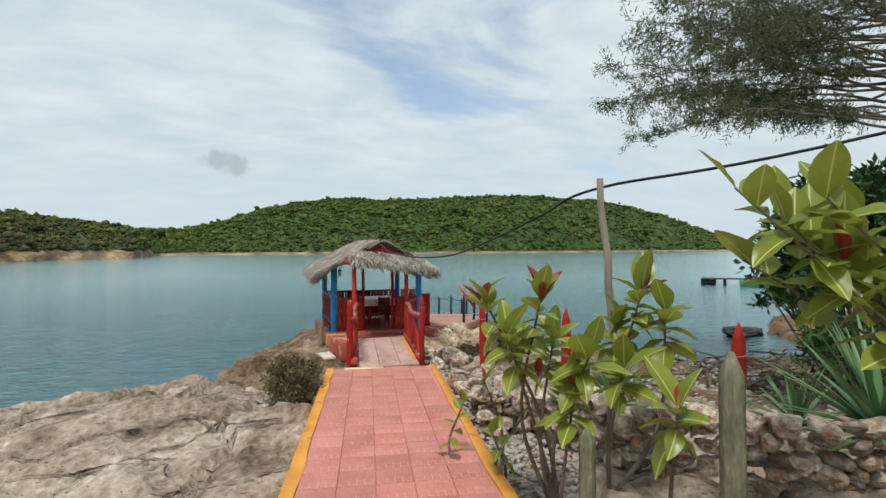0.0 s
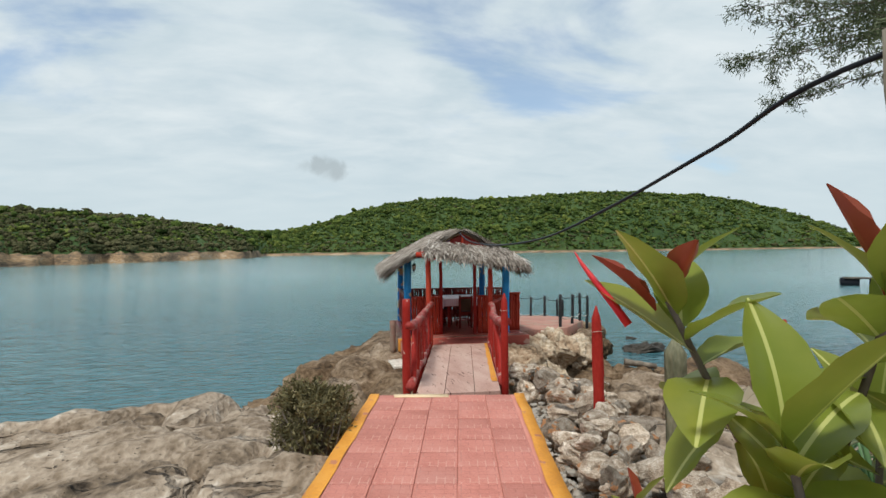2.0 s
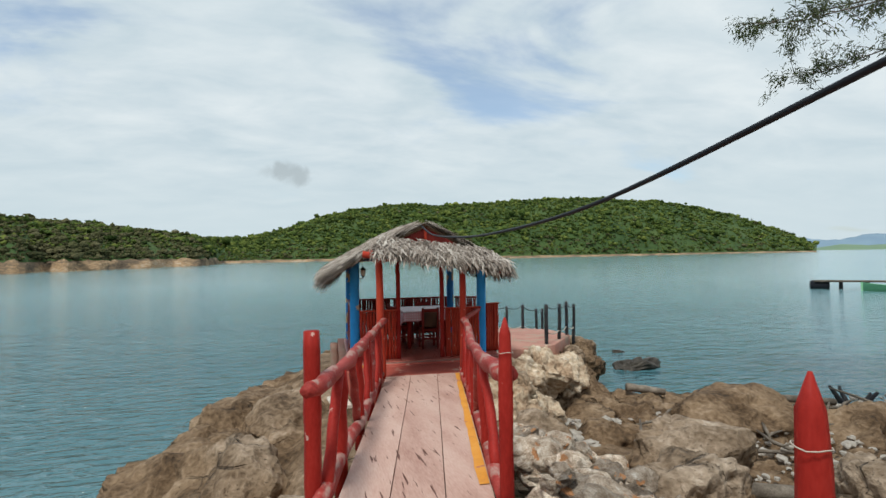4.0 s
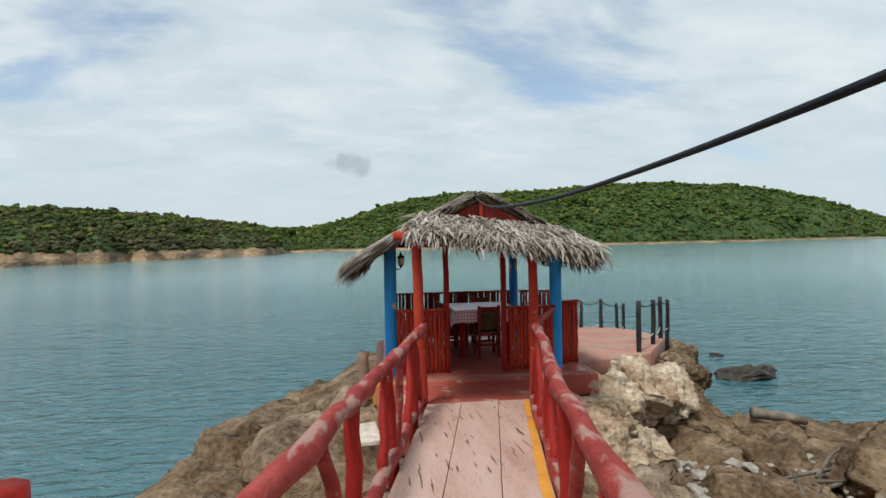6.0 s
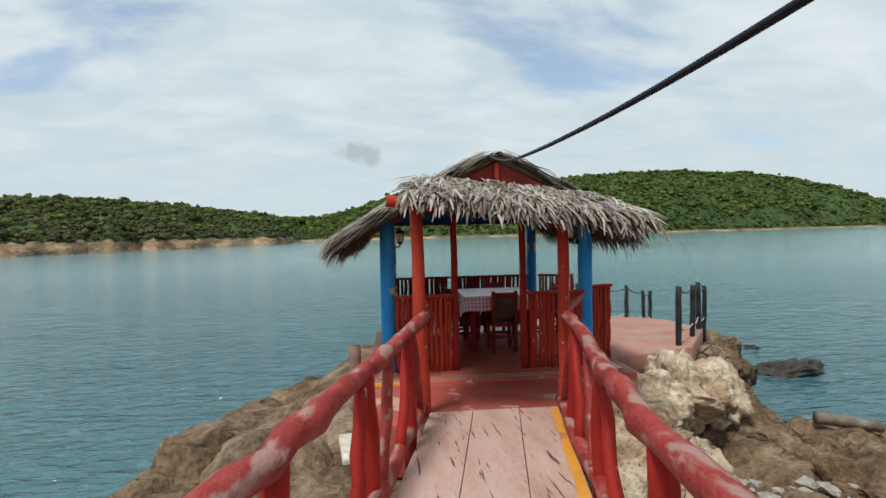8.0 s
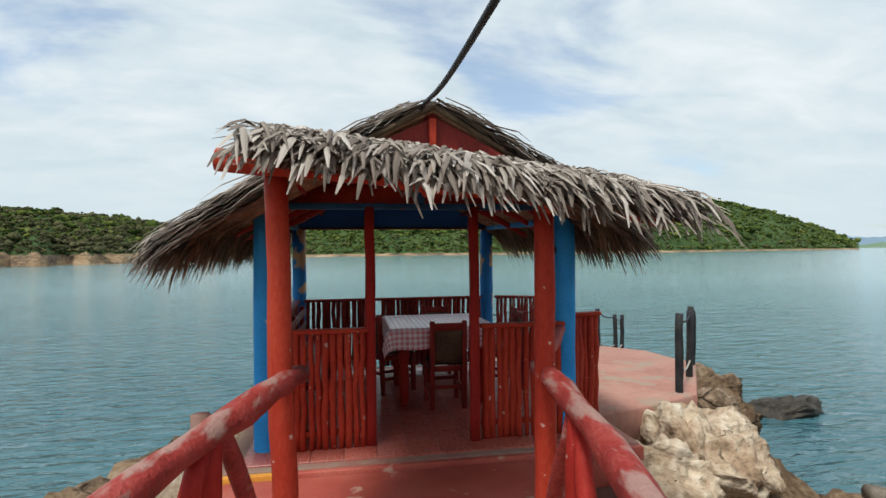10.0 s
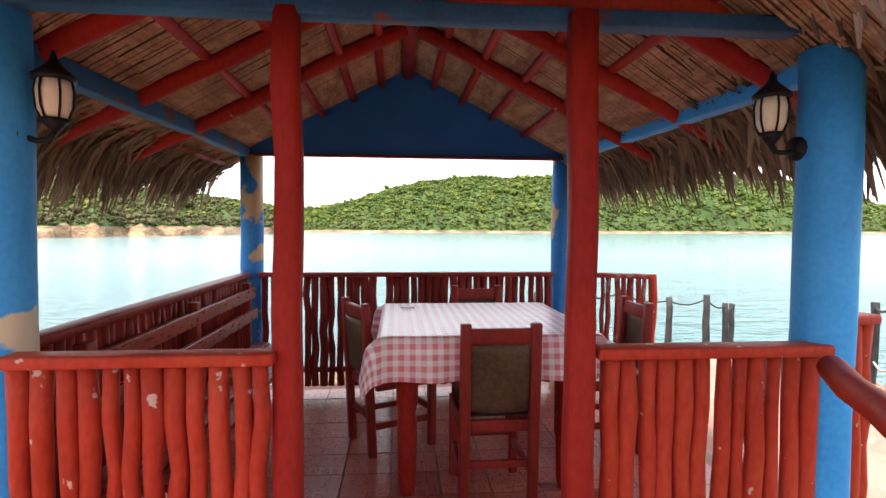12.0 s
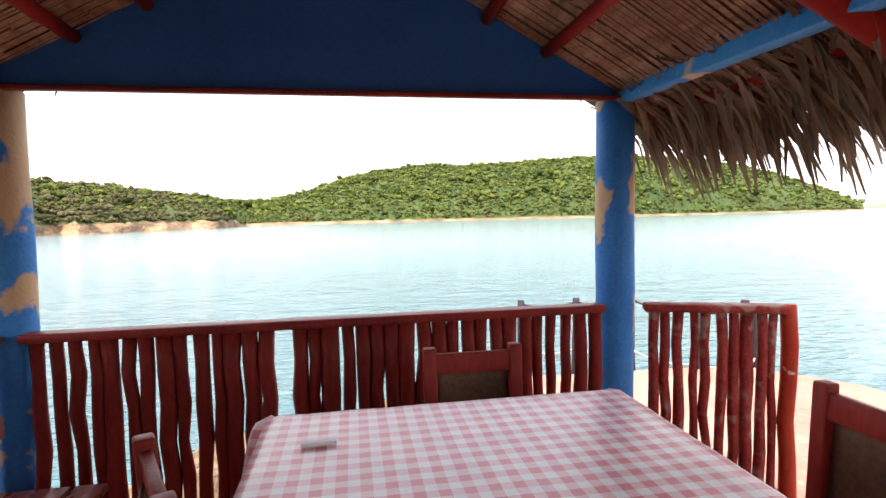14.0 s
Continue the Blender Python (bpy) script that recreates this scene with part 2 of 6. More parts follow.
def foliage(name, dark, mid, light, rough=0.45, scale=1.2, trans=0.25, blend=0.5, clump=0.0):
    """Leaves: colour varied leaf by leaf and in patches, with light let through."""
    m = bpy.data.materials.new(name)
    m.use_nodes = True
    n, l = m.node_tree.nodes, m.node_tree.links
    b = n["Principled BSDF"]
    geo, tex, co = n.new("ShaderNodeNewGeometry"), n.new("ShaderNodeTexNoise"), n.new("ShaderNodeTexCoord")
    tex.inputs["Scale"].default_value = scale
    tex.inputs["Detail"].default_value = 5
    l.new(co.outputs["Object"], tex.inputs["Vector"])
    mx = n.new("ShaderNodeMix")
    mx.inputs["Factor"].default_value = blend
    l.new(geo.outputs["Random Per Island"], mx.inputs["A"])
    l.new(tex.outputs["Fac"], mx.inputs["B"])
    ramp = n.new("ShaderNodeValToRGB")
    ramp.color_ramp.elements.new(0.5)
    for k, (p, c) in enumerate(((0.2, dark), (0.5, mid), (0.85, light))):
        ramp.color_ramp.elements[k].position, ramp.color_ramp.elements[k].color = p, (*c, 1)
    l.new(mx.outputs["Result"], ramp.inputs[0])
    l.new(ramp.outputs[0], b.inputs["Base Color"])
    b.inputs["Roughness"].default_value = rough
    b.inputs["Specular IOR Level"].default_value = 0.05 if clump else 0.35
    if clump:
        lump, bp = n.new("ShaderNodeTexNoise"), n.new("ShaderNodeBump")
        lump.inputs["Scale"].default_value, lump.inputs["Detail"].default_value = 0.9, 6
        bp.inputs["Strength"].default_value, bp.inputs["Distance"].default_value = clump, 2.2
        l.new(co.outputs["Object"], lump.inputs["Vector"])
        l.new(lump.outputs["Fac"], bp.inputs["Height"])
        l.new(bp.outputs[0], b.inputs["Normal"])
    if trans:
        tr, add = n.new("ShaderNodeBsdfTranslucent"), n.new("ShaderNodeMixShader")
        add.inputs[0].default_value = trans
        l.new(ramp.outputs[0], tr.inputs["Color"])
        l.new(b.outputs[0], add.inputs[1])
        l.new(tr.outputs[0], add.inputs[2])
        l.new(add.outputs[0], n["Material Output"].inputs[0])
    return m


M["wood_far"] = foliage("hill woods", (0.024, 0.04, 0.012), (0.08, 0.118, 0.027), (0.22, 0.24, 0.055), 0.8, 0.06, 0, 0.6, 1.0)
M["scrub_far"] = foliage("dry hill scrub", (0.035, 0.04, 0.018), (0.095, 0.095, 0.042), (0.18, 0.155, 0.085), 0.85, 0.1, 0, 0.6, 1.0)
M["ficus"] = foliage("rubber plant leaf", (0.075, 0.125, 0.02), (0.23, 0.275, 0.04), (0.52, 0.47, 0.1), 0.28, 5, 0.4)
M["ficus_red"] = foliage("young red rubber plant leaf", (0.16, 0.02, 0.015), (0.3, 0.05, 0.03), (0.42, 0.16, 0.07), 0.35, 5, 0.25)
M["ficus_rib"] = foliage("pale yellow leaf rib", (0.4, 0.42, 0.12), (0.5, 0.5, 0.16), (0.55, 0.55, 0.2), 0.4, 5, 0.2)
M["pine"] = foliage("casuarina needles", (0.04, 0.056, 0.024), (0.085, 0.105, 0.045), (0.15, 0.165, 0.08), 0.7, 0.5, 0.3)
M["shrub"] = foliage("dark green shrub leaf", (0.012, 0.034, 0.008), (0.028, 0.07, 0.015), (0.065, 0.12, 0.026), 0.5, 1, 0.2)
M["dry_shrub"] = foliage("olive twiggy shrub", (0.05, 0.045, 0.018), (0.125, 0.105, 0.042), (0.26, 0.21, 0.095), 0.7, 4, 0.15)
M["agave"] = foliage("green agave blade", (0.06, 0.13, 0.05), (0.12, 0.21, 0.08), (0.25, 0.33, 0.15), 0.45, 6, 0.1)
M["palm_dry"] = foliage("dry palm frond", (0.26, 0.2, 0.13), (0.36, 0.3, 0.21), (0.45, 0.4, 0.3), 0.7, 8, 0.1)


def tile_material(name, base, line, flake, rough=0.68, gloss=0.25):
    """Pressed cement tiles: square key pattern in relief, with paint worn off along the ridges."""
    m = mat(name, base, 3, rough, 0.0, per_piece=0.1, gloss=gloss)
    n, l = m.node_tree.nodes, m.node_tree.links
    b = n["Principled BSDF"]
    co = n.new("ShaderNodeTexCoord")
    masks = []
    for k, (bw, bh, rot) in enumerate(((0.11, 0.055, 0), (0.11, 0.055, 90))):
        mp = n.new("ShaderNodeMapping")
        mp.inputs["Rotation"].default_value = (0, 0, radians(rot))
        l.new(co.outputs["Object"], mp.inputs["Vector"])
        br = n.new("ShaderNodeTexBrick")
        br.inputs["Scale"].default_value = 1.0
        br.inputs["Mortar Size"].default_value = 0.0035
        br.inputs["Brick Width"].default_value, br.inputs["Row Height"].default_value = bw, bh
        l.new(mp.outputs[0], br.inputs["Vector"])
        masks.append(br.outputs["Fac"])
    pick = n.new("ShaderNodeTexNoise")
    pick.inputs["Scale"].default_value, pick.inputs["Detail"].default_value = 7, 2
    l.new(co.outputs["Object"], pick.inputs["Vector"])
    step = n.new("ShaderNodeMath")
    step.operation = "GREATER_THAN"
    step.inputs[1].default_value = 0.5
    l.new(pick.outputs["Fac"], step.inputs[0])
    mx = n.new("ShaderNodeMix")
    l.new(step.outputs[0], mx.inputs["Factor"])
    l.new(masks[0], mx.inputs["A"])
    l.new(masks[1], mx.inputs["B"])
    wear = n.new("ShaderNodeTexNoise")
    wear.inputs["Scale"].default_value, wear.inputs["Detail"].default_value = 4.2, 6
    l.new(co.outputs["Object"], wear.inputs["Vector"])
    wr = n.new("ShaderNodeMapRange")
    wr.inputs["From Min"].default_value, wr.inputs["From Max"].default_value = 0.36, 0.55
    l.new(wear.outputs["Fac"], wr.inputs["Value"])
    mask = n.new("ShaderNodeMath")
    mask.operation = "MULTIPLY"
    l.new(mx.outputs["Result"], mask.inputs[0])
    l.new(wr.outputs[0], mask.inputs[1])
    tone = n.new("ShaderNodeMix")
    tone.data_type = "RGBA"
    tone.inputs["A"].default_value, tone.inputs["B"].default_value = (*line, 1), (*flake, 1)
    pick2 = n.new("ShaderNodeTexNoise")
    pick2.inputs["Scale"].default_value = 2.3
    l.new(co.outputs["Object"], pick2.inputs["Vector"])
    st2 = n.new("ShaderNodeMapRange")
    st2.inputs["From Min"].default_value, st2.inputs["From Max"].default_value = 0.44, 0.54
    l.new(pick2.outputs["Fac"], st2.inputs["Value"])
    l.new(st2.outputs[0], tone.inputs["Factor"])
    old = b.inputs["Base Color"].links[0].from_socket
    fin = n.new("ShaderNodeMix")
    fin.data_type = "RGBA"
    half = n.new("ShaderNodeMath")
    half.operation = "MULTIPLY"
    half.inputs[1].default_value = 0.5
    l.new(mask.outputs[0], half.inputs[0])
    l.new(half.outputs[0], fin.inputs["Factor"])
    l.new(old, fin.inputs["A"])
    l.new(tone.outputs["Result"], fin.inputs["B"])
    l.new(fin.outputs["Result"], b.inputs["Base Color"])
    bp = n.new("ShaderNodeBump")
    bp.inputs["Strength"].default_value, bp.inputs["Distance"].default_value = 0.6, 0.006
    bp.invert = True
    l.new(mx.outputs["Result"], bp.inputs["Height"])
    l.new(bp.outputs[0], b.inputs["Normal"])
    return m


M["tile"] = tile_material("salmon pressed tile", [(0.36, 0.12, 0.09), (0.5, 0.19, 0.145), (0.56, 0.25, 0.2)], (0.2, 0.055, 0.045), (0.64, 0.37, 0.3))
M["tile_hut"] = tile_material("dark red pressed tile", [(0.32, 0.07, 0.05), (0.42, 0.1, 0.07), (0.48, 0.14, 0.1)], (0.12, 0.028, 0.024), (0.5, 0.3, 0.25), 0.3, 0.5)


def cloth_material():
    """Gingham: pink stripes crossing on white cotton."""
    m = bpy.data.materials.new("pink gingham")
    m.use_nodes = True
    n, l = m.node_tree.nodes, m.node_tree.links
    b = n["Principled BSDF"]
    uv = n.new("ShaderNodeUVMap")
    sep = n.new("ShaderNodeSeparateXYZ")
    l.new(uv.outputs[0], sep.inputs[0])
    sq = []
    for k in (0, 1):
        fr = n.new("ShaderNodeMath")
        fr.operation = "FRACT"
        mul = n.new("ShaderNodeMath")
        mul.operation = "MULTIPLY"
        mul.inputs[1].default_value = 1 / 0.052
        gt = n.new("ShaderNodeMath")
        gt.operation = "GREATER_THAN"
        gt.inputs[1].default_value = 0.5
        l.new(sep.outputs[k], mul.inputs[0])
        l.new(mul.outputs[0], fr.inputs[0])
        l.new(fr.outputs[0], gt.inputs[0])
        sq.append(gt.outputs[0])
    add = n.new("ShaderNodeMath")
    l.new(sq[0], add.inputs[0])
    l.new(sq[1], add.inputs[1])
    half = n.new("ShaderNodeMath")
    half.operation = "MULTIPLY"
    half.inputs[1].default_value = 0.5
    l.new(add.outputs[0], half.inputs[0])
    ramp = n.new("ShaderNodeValToRGB")
    ramp.color_ramp.interpolation = "CONSTANT"
    ramp.color_ramp.elements.new(0.4)
    for k, (p, c) in enumerate(((0, (0.9, 0.86, 0.85, 1)), (0.3, (0.84, 0.55, 0.57, 1)), (0.8, (0.74, 0.21, 0.25, 1)))):
        ramp.color_ramp.elements[k].position, ramp.color_ramp.elements[k].color = p, c
    l.new(half.outputs[0], ramp.inputs[0])
    nz = n.new("ShaderNodeTexNoise")
    nz.inputs["Scale"].default_value = 11
    hs = n.new("ShaderNodeHueSaturation")
    vr = n.new("ShaderNodeMapRange")
    vr.inputs["To Min"].default_value, vr.inputs["To Max"].default_value = 0.85, 1.1
    l.new(nz.outputs["Fac"], vr.inputs["Value"])
    l.new(vr.outputs[0], hs.inputs["Value"])
    l.new(ramp.outputs[0], hs.inputs["Color"])
    l.new(hs.outputs[0], b.inputs["Base Color"])
    b.inputs["Roughness"].default_value = 0.32
    b.inputs["Coat Weight"].default_value, b.inputs["Coat Roughness"].default_value = 0.2, 0.25
    return m


M["cloth"] = cloth_material()


def water_material():
    m = bpy.data.materials.new("sea water")
    m.use_nodes = True
    n, l = m.node_tree.nodes, m.node_tree.links
    b = n["Principled BSDF"]
    b.inputs["Roughness"].default_value, b.inputs["IOR"].default_value = 0.1, 1.36
    co = n.new("ShaderNodeTexCoord")
    heights = []
    # wind ripples, the swell under them, and broad patches of wind
    for s, st, d, turn in ((2.9, (0.62, 1.5, 1), 3, 10), (0.9, (0.6, 1.3, 1), 2, 18), (0.035, (0.5, 1.6, 1), 5, 12)):
        mp, tx = n.new("ShaderNodeMapping"), n.new("ShaderNodeTexNoise")
        mp.inputs["Scale"].default_value = st
        mp.inputs["Rotation"].default_value = (0, 0, radians(turn))
        tx.inputs["Scale"].default_value, tx.inputs["Detail"].default_value, tx.inputs["Distortion"].default_value = s, d, 0.5
        l.new(co.outputs["Object"], mp.inputs["Vector"])
        l.new(mp.outputs[0], tx.inputs["Vector"])
        heights.append(tx.outputs["Fac"])
    b1, b2 = n.new("ShaderNodeBump"), n.new("ShaderNodeBump")
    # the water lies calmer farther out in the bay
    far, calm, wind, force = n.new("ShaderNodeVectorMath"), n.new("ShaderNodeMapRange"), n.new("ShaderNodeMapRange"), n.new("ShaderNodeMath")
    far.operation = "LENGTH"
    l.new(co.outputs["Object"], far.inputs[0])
    for nd, a, b_, c, e in ((calm, 8, 70, 1.0, 0.28), (wind, 0.35, 0.65, 0.65, 1.1)):
        nd.inputs["From Min"].default_value, nd.inputs["From Max"].default_value = a, b_
        nd.inputs["To Min"].default_value, nd.inputs["To Max"].default_value = c, e
    l.new(far.outputs["Value"], calm.inputs["Value"])
    l.new(heights[2], wind.inputs["Value"])
    force.operation = "MULTIPLY"
    l.new(calm.outputs[0], force.inputs[0])
    l.new(wind.outputs[0], force.inputs[1])
    l.new(force.outputs[0], b1.inputs["Strength"])
    l.new(force.outputs[0], b2.inputs["Strength"])
    b1.inputs["Distance"].default_value, b2.inputs["Distance"].default_value = 0.18, 0.22
    l.new(heights[0], b1.inputs["Height"])
    l.new(heights[1], b2.inputs["Height"])
    l.new(b2.outputs[0], b1.inputs["Normal"])
    l.new(b1.outputs[0], b.inputs["Normal"])
    ramp = n.new("ShaderNodeValToRGB")
    ramp.color_ramp.elements[0].position, ramp.color_ramp.elements[1].position = 0.35, 0.65
    ramp.color_ramp.elements[0].color, ramp.color_ramp.elements[1].color = (0.045, 0.118, 0.138, 1), (0.092, 0.185, 0.2, 1)
    l.new(heights[2], ramp.inputs[0])
    # reflected sky on the distant water, put into a paler base colour farther out
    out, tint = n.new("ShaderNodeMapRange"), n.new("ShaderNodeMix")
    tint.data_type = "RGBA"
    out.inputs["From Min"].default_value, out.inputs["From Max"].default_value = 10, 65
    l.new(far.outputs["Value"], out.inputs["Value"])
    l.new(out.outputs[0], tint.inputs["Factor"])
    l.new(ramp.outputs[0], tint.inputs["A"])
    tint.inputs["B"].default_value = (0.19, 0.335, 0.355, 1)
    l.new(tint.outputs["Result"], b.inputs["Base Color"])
    return m


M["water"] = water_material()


def ground_material(name="limestone ground", stain_from=0.25, colours=None):
    """Limestone, fissured and pitted, pale where dry and brown with tide stains low down."""
    m = mat(name, colours or [(0.04, 0.028, 0.018), (0.2, 0.145, 0.098), (0.4, 0.315, 0.235), (0.64, 0.55, 0.46)], 1.7, 0.88, 1.0, fine=13, dist=0.16, world=True)
    n, l = m.node_tree.nodes, m.node_tree.links
    b = n["Principled BSDF"]
    geo, sep, nz = n.new("ShaderNodeNewGeometry"), n.new("ShaderNodeSeparateXYZ"), n.new("ShaderNodeTexNoise")
    nz.inputs["Scale"].default_value, nz.inputs["Detail"].default_value = 1.1, 6
    l.new(geo.outputs["Position"], sep.inputs[0])
    l.new(geo.outputs["Position"], nz.inputs["Vector"])
    add = n.new("ShaderNodeMath")
    add.operation = "MULTIPLY_ADD"
    add.inputs[1].default_value, add.inputs[2].default_value = 0.9, -0.45
    l.new(nz.outputs["Fac"], add.inputs[0])
    tot = n.new("ShaderNodeMath")
    l.new(add.outputs[0], tot.inputs[0])
    l.new(sep.outputs["Z"], tot.inputs[1])
    rng = n.new("ShaderNodeMapRange")
    rng.inputs["From Min"].default_value, rng.inputs["From Max"].default_value = stain_from - 0.9, stain_from
    rng.inputs["To Min"].default_value, rng.inputs["To Max"].default_value = 0.9, 0.0
    l.new(tot.outputs[0], rng.inputs["Value"])
    mx = n.new("ShaderNodeMix")
    mx.data_type, mx.blend_type = "RGBA", "MULTIPLY"
    mx.inputs["B"].default_value = (0.5, 0.405, 0.3, 1)
    old = b.inputs["Base Color"].links[0].from_socket
    l.new(rng.outputs[0], mx.inputs["Factor"])
    l.new(old, mx.inputs["A"])
    # fissures and pits, the shade inside them put into the colour as dark brown
    warp = n.new("ShaderNodeTexNoise")
    warp.inputs["Scale"].default_value, warp.inputs["Detail"].default_value = 2.2, 5
    l.new(geo.outputs["Position"], warp.inputs["Vector"])
    vm = n.new("ShaderNodeVectorMath")
    vm.operation = "MULTIPLY_ADD"
    vm.inputs[1].default_value = (0.3, 0.3, 0.3)
    l.new(warp.outputs["Color"], vm.inputs[0])
    lay_ = n.new("ShaderNodeMapping")
    lay_.inputs["Scale"].default_value = (0.55, 1.25, 2.4)
    lay_.inputs["Rotation"].default_value = (0.1, 0.12, 0.35)
    l.new(geo.outputs["Position"], lay_.inputs["Vector"])
    l.new(lay_.outputs[0], vm.inputs[2])
    vor = n.new("ShaderNodeTexVoronoi")
    vor.feature = "DISTANCE_TO_EDGE"
    vor.inputs["Scale"].default_value = 1.1
    l.new(vm.outputs[0], vor.inputs["Vector"])
    cr = n.new("ShaderNodeMapRange")
    cr.inputs["From Min"].default_value, cr.inputs["From Max"].default_value = 0.0, 0.035
    l.new(vor.outputs["Distance"], cr.inputs["Value"])
    some, keep, opened = n.new("ShaderNodeTexNoise"), n.new("ShaderNodeMapRange"), n.new("ShaderNodeMath")
    some.inputs["Scale"].default_value = 0.9
    l.new(geo.outputs["Position"], some.inputs["Vector"])
    keep.inputs["From Min"].default_value, keep.inputs["From Max"].default_value = 0.5, 0.62
    keep.inputs["To Min"].default_value, keep.inputs["To Max"].default_value = 1.0, 0.0
    l.new(some.outputs["Fac"], keep.inputs["Value"])
    opened.operation = "MAXIMUM"
    l.new(cr.outputs[0], opened.inputs[0])
    l.new(keep.outputs[0], opened.inputs[1])
    pit = n.new("ShaderNodeTexVoronoi")
    pit.inputs["Scale"].default_value = 15
    l.new(vm.outputs[0], pit.inputs["Vector"])
    pr = n.new("ShaderNodeMapRange")
    pr.inputs["From Min"].default_value, pr.inputs["From Max"].default_value = 0.0, 0.16
    l.new(pit.outputs["Distance"], pr.inputs["Value"])
    both = n.new("ShaderNodeMath")
    both.operation = "MULTIPLY"
    l.new(opened.outputs[0], both.inputs[0])
    l.new(pr.outputs[0], both.inputs[1])
    dk = n.new("ShaderNodeMix")
    dk.data_type, dk.blend_type = "RGBA", "MIX"
    dk.inputs["A"].default_value = (0.06, 0.045, 0.032, 1)
    sof = n.new("ShaderNodeMapRange")
    sof.inputs["To Min"].default_value = 0.62
    l.new(both.outputs[0], sof.inputs["Value"])
    l.new(sof.outputs[0], dk.inputs["Factor"])
    l.new(mx.outputs["Result"], dk.inputs["B"])
    l.new(dk.outputs["Result"], b.inputs["Base Color"])
    bp = n.new("ShaderNodeBump")
    bp.inputs["Strength"].default_value, bp.inputs["Distance"].default_value = 0.9, 0.06
    l.new(both.outputs[0], bp.inputs["Height"])
    l.new(b.inputs["Normal"].links[0].from_socket, bp.inputs["Normal"])
    l.new(bp.outputs[0], b.inputs["Normal"])
    return m


M["ground"] = ground_material()
M["red_deep"] = mat("deep red paint", [(0.2, 0.014, 0.011), (0.3, 0.022, 0.016), (0.37, 0.035, 0.025)], 3, 0.5, 0.35, gloss=0.1, spots=(0.5, 0.3, 0.25), spot_scale=9, spot_at=0.7, stretch=(1, 1, 0.4))

M["landing"] = mat("worn red landing paint", [(0.28, 0.05, 0.036), (0.4, 0.085, 0.06), (0.46, 0.14, 0.1)], 2.2, 0.6, 0.3, spots=(0.5, 0.28, 0.21), spot_scale=2.4, spot_at=0.58)
M["boulder"] = ground_material("shore boulder", 0.3)
M["boulder_pale"] = ground_material("pale shore boulder", -0.7, [(0.09, 0.055, 0.03), (0.38, 0.26, 0.165), (0.58, 0.46, 0.33), (0.75, 0.66, 0.54)])
M["shoot"] = mat("glossy red leaf sheath", [(0.42, 0.012, 0.02), (0.55, 0.02, 0.03), (0.6, 0.05, 0.045)], 9, 0.35, 0.1)
M["boulder_dark"] = mat("dark wet rock", [(0.02, 0.017, 0.013), (0.05, 0.042, 0.033), (0.1, 0.085, 0.065)], 3, 0.5, 0.9, fine=16, dist=0.06)

# ---- building helpers ----
RNG = np.random.default_rng(7)


def mesh_of(name, verts, faces, material, smooth=True):
    me = bpy.data.meshes.new(name)
    me.from_pydata([tuple(v) for v in verts], [], [tuple(f) for f in faces])
    me.materials.append(material)
    if smooth:
        me.polygons.foreach_set("use_smooth", [True] * len(me.polygons))
    me.update()
    return me


def thing(name, label, category, at=(0, 0, 0), group="", kind=""):
    ob = new(name)
    ob.empty_display_size = 0.1
    ob.location = at
    return tagged(ob, label, category, group, kind)


def hang(ob, parent):
    """Make ob a part of parent without moving it."""
    ob.parent = parent
    root, p = Matrix.Identity(4), parent
    while p is not None:
        root = Matrix.LocRotScale(p.location, p.rotation_euler, p.scale) @ root if p.parent is None else root
        p = p.parent
    ob.matrix_parent_inverse = root.inverted() if parent.parent is None else Matrix.Identity(4)
    return ob


def part(name, bm, material, parent=None, label="", smooth=True):
    me = bpy.data.meshes.new(name)
    bm.to_mesh(me)
    bm.free()
    me.materials.append(material)
    if smooth:
        me.polygons.foreach_set("use_smooth", [True] * len(me.polygons))
    ob = new(name, me)
    if parent is not None:
        hang(ob, parent)
    if label:
        tagged(ob, label)
    return ob


def box_bm(size, m=None, bevel=0.006, bm=None):
    bm = bm or bmesh.new()
    made = bmesh.ops.create_cube(bm, size=1.0, matrix=(m or Matrix()) @ Matrix.Diagonal((*size, 1)))
    if bevel:
        edges = list({e for v in made["verts"] for e in v.link_edges})
        bmesh.ops.bevel(bm, geom=edges, offset=min(bevel, min(size) * 0.3), segments=2, profile=0.5, affect="EDGES")
    return bm


def tube_bm(points, radii, seg=10, bm=None, knob=0.0, seed=0, cap=True, square=0.0):
    """A round bar through the points, with a radius at each, a little uneven like wood."""
    bm = bm or bmesh.new()
    pts = [Vector(p) for p in points]
    rnd = random.Random(seed)
    if np.isscalar(radii):
        radii = [radii] * len(pts)
    rings = []
    side = Vector((1, 0, 0))
    for i, p in enumerate(pts):
        d = (pts[min(i + 1, len(pts) - 1)] - pts[max(i - 1, 0)]).normalized()
        if abs(d.dot(side)) > 0.95:
            side = Vector((0, 1, 0))
        u = (side - d * side.dot(d)).normalized()
        v = d.cross(u)
        side = u
        ring = []
        for k in range(seg):
            a = 2 * math.pi * k / seg
            r = radii[i] * (1 + knob * rnd.uniform(-1, 1))
            if square:
                r *= 1 + square * (1 / max(abs(math.cos(a)), abs(math.sin(a))) - 1)
            ring.append(bm.verts.new(p + (u * math.cos(a) + v * math.sin(a)) * r))
        rings.append(ring)
    for a, b in zip(rings, rings[1:]):
        for k in range(seg):
            bm.faces.new((a[k], a[(k + 1) % seg], b[(k + 1) % seg], b[k]))
    if cap:
        bm.faces.new(rings[0][::-1])
        bm.faces.new(rings[-1])
    return bm


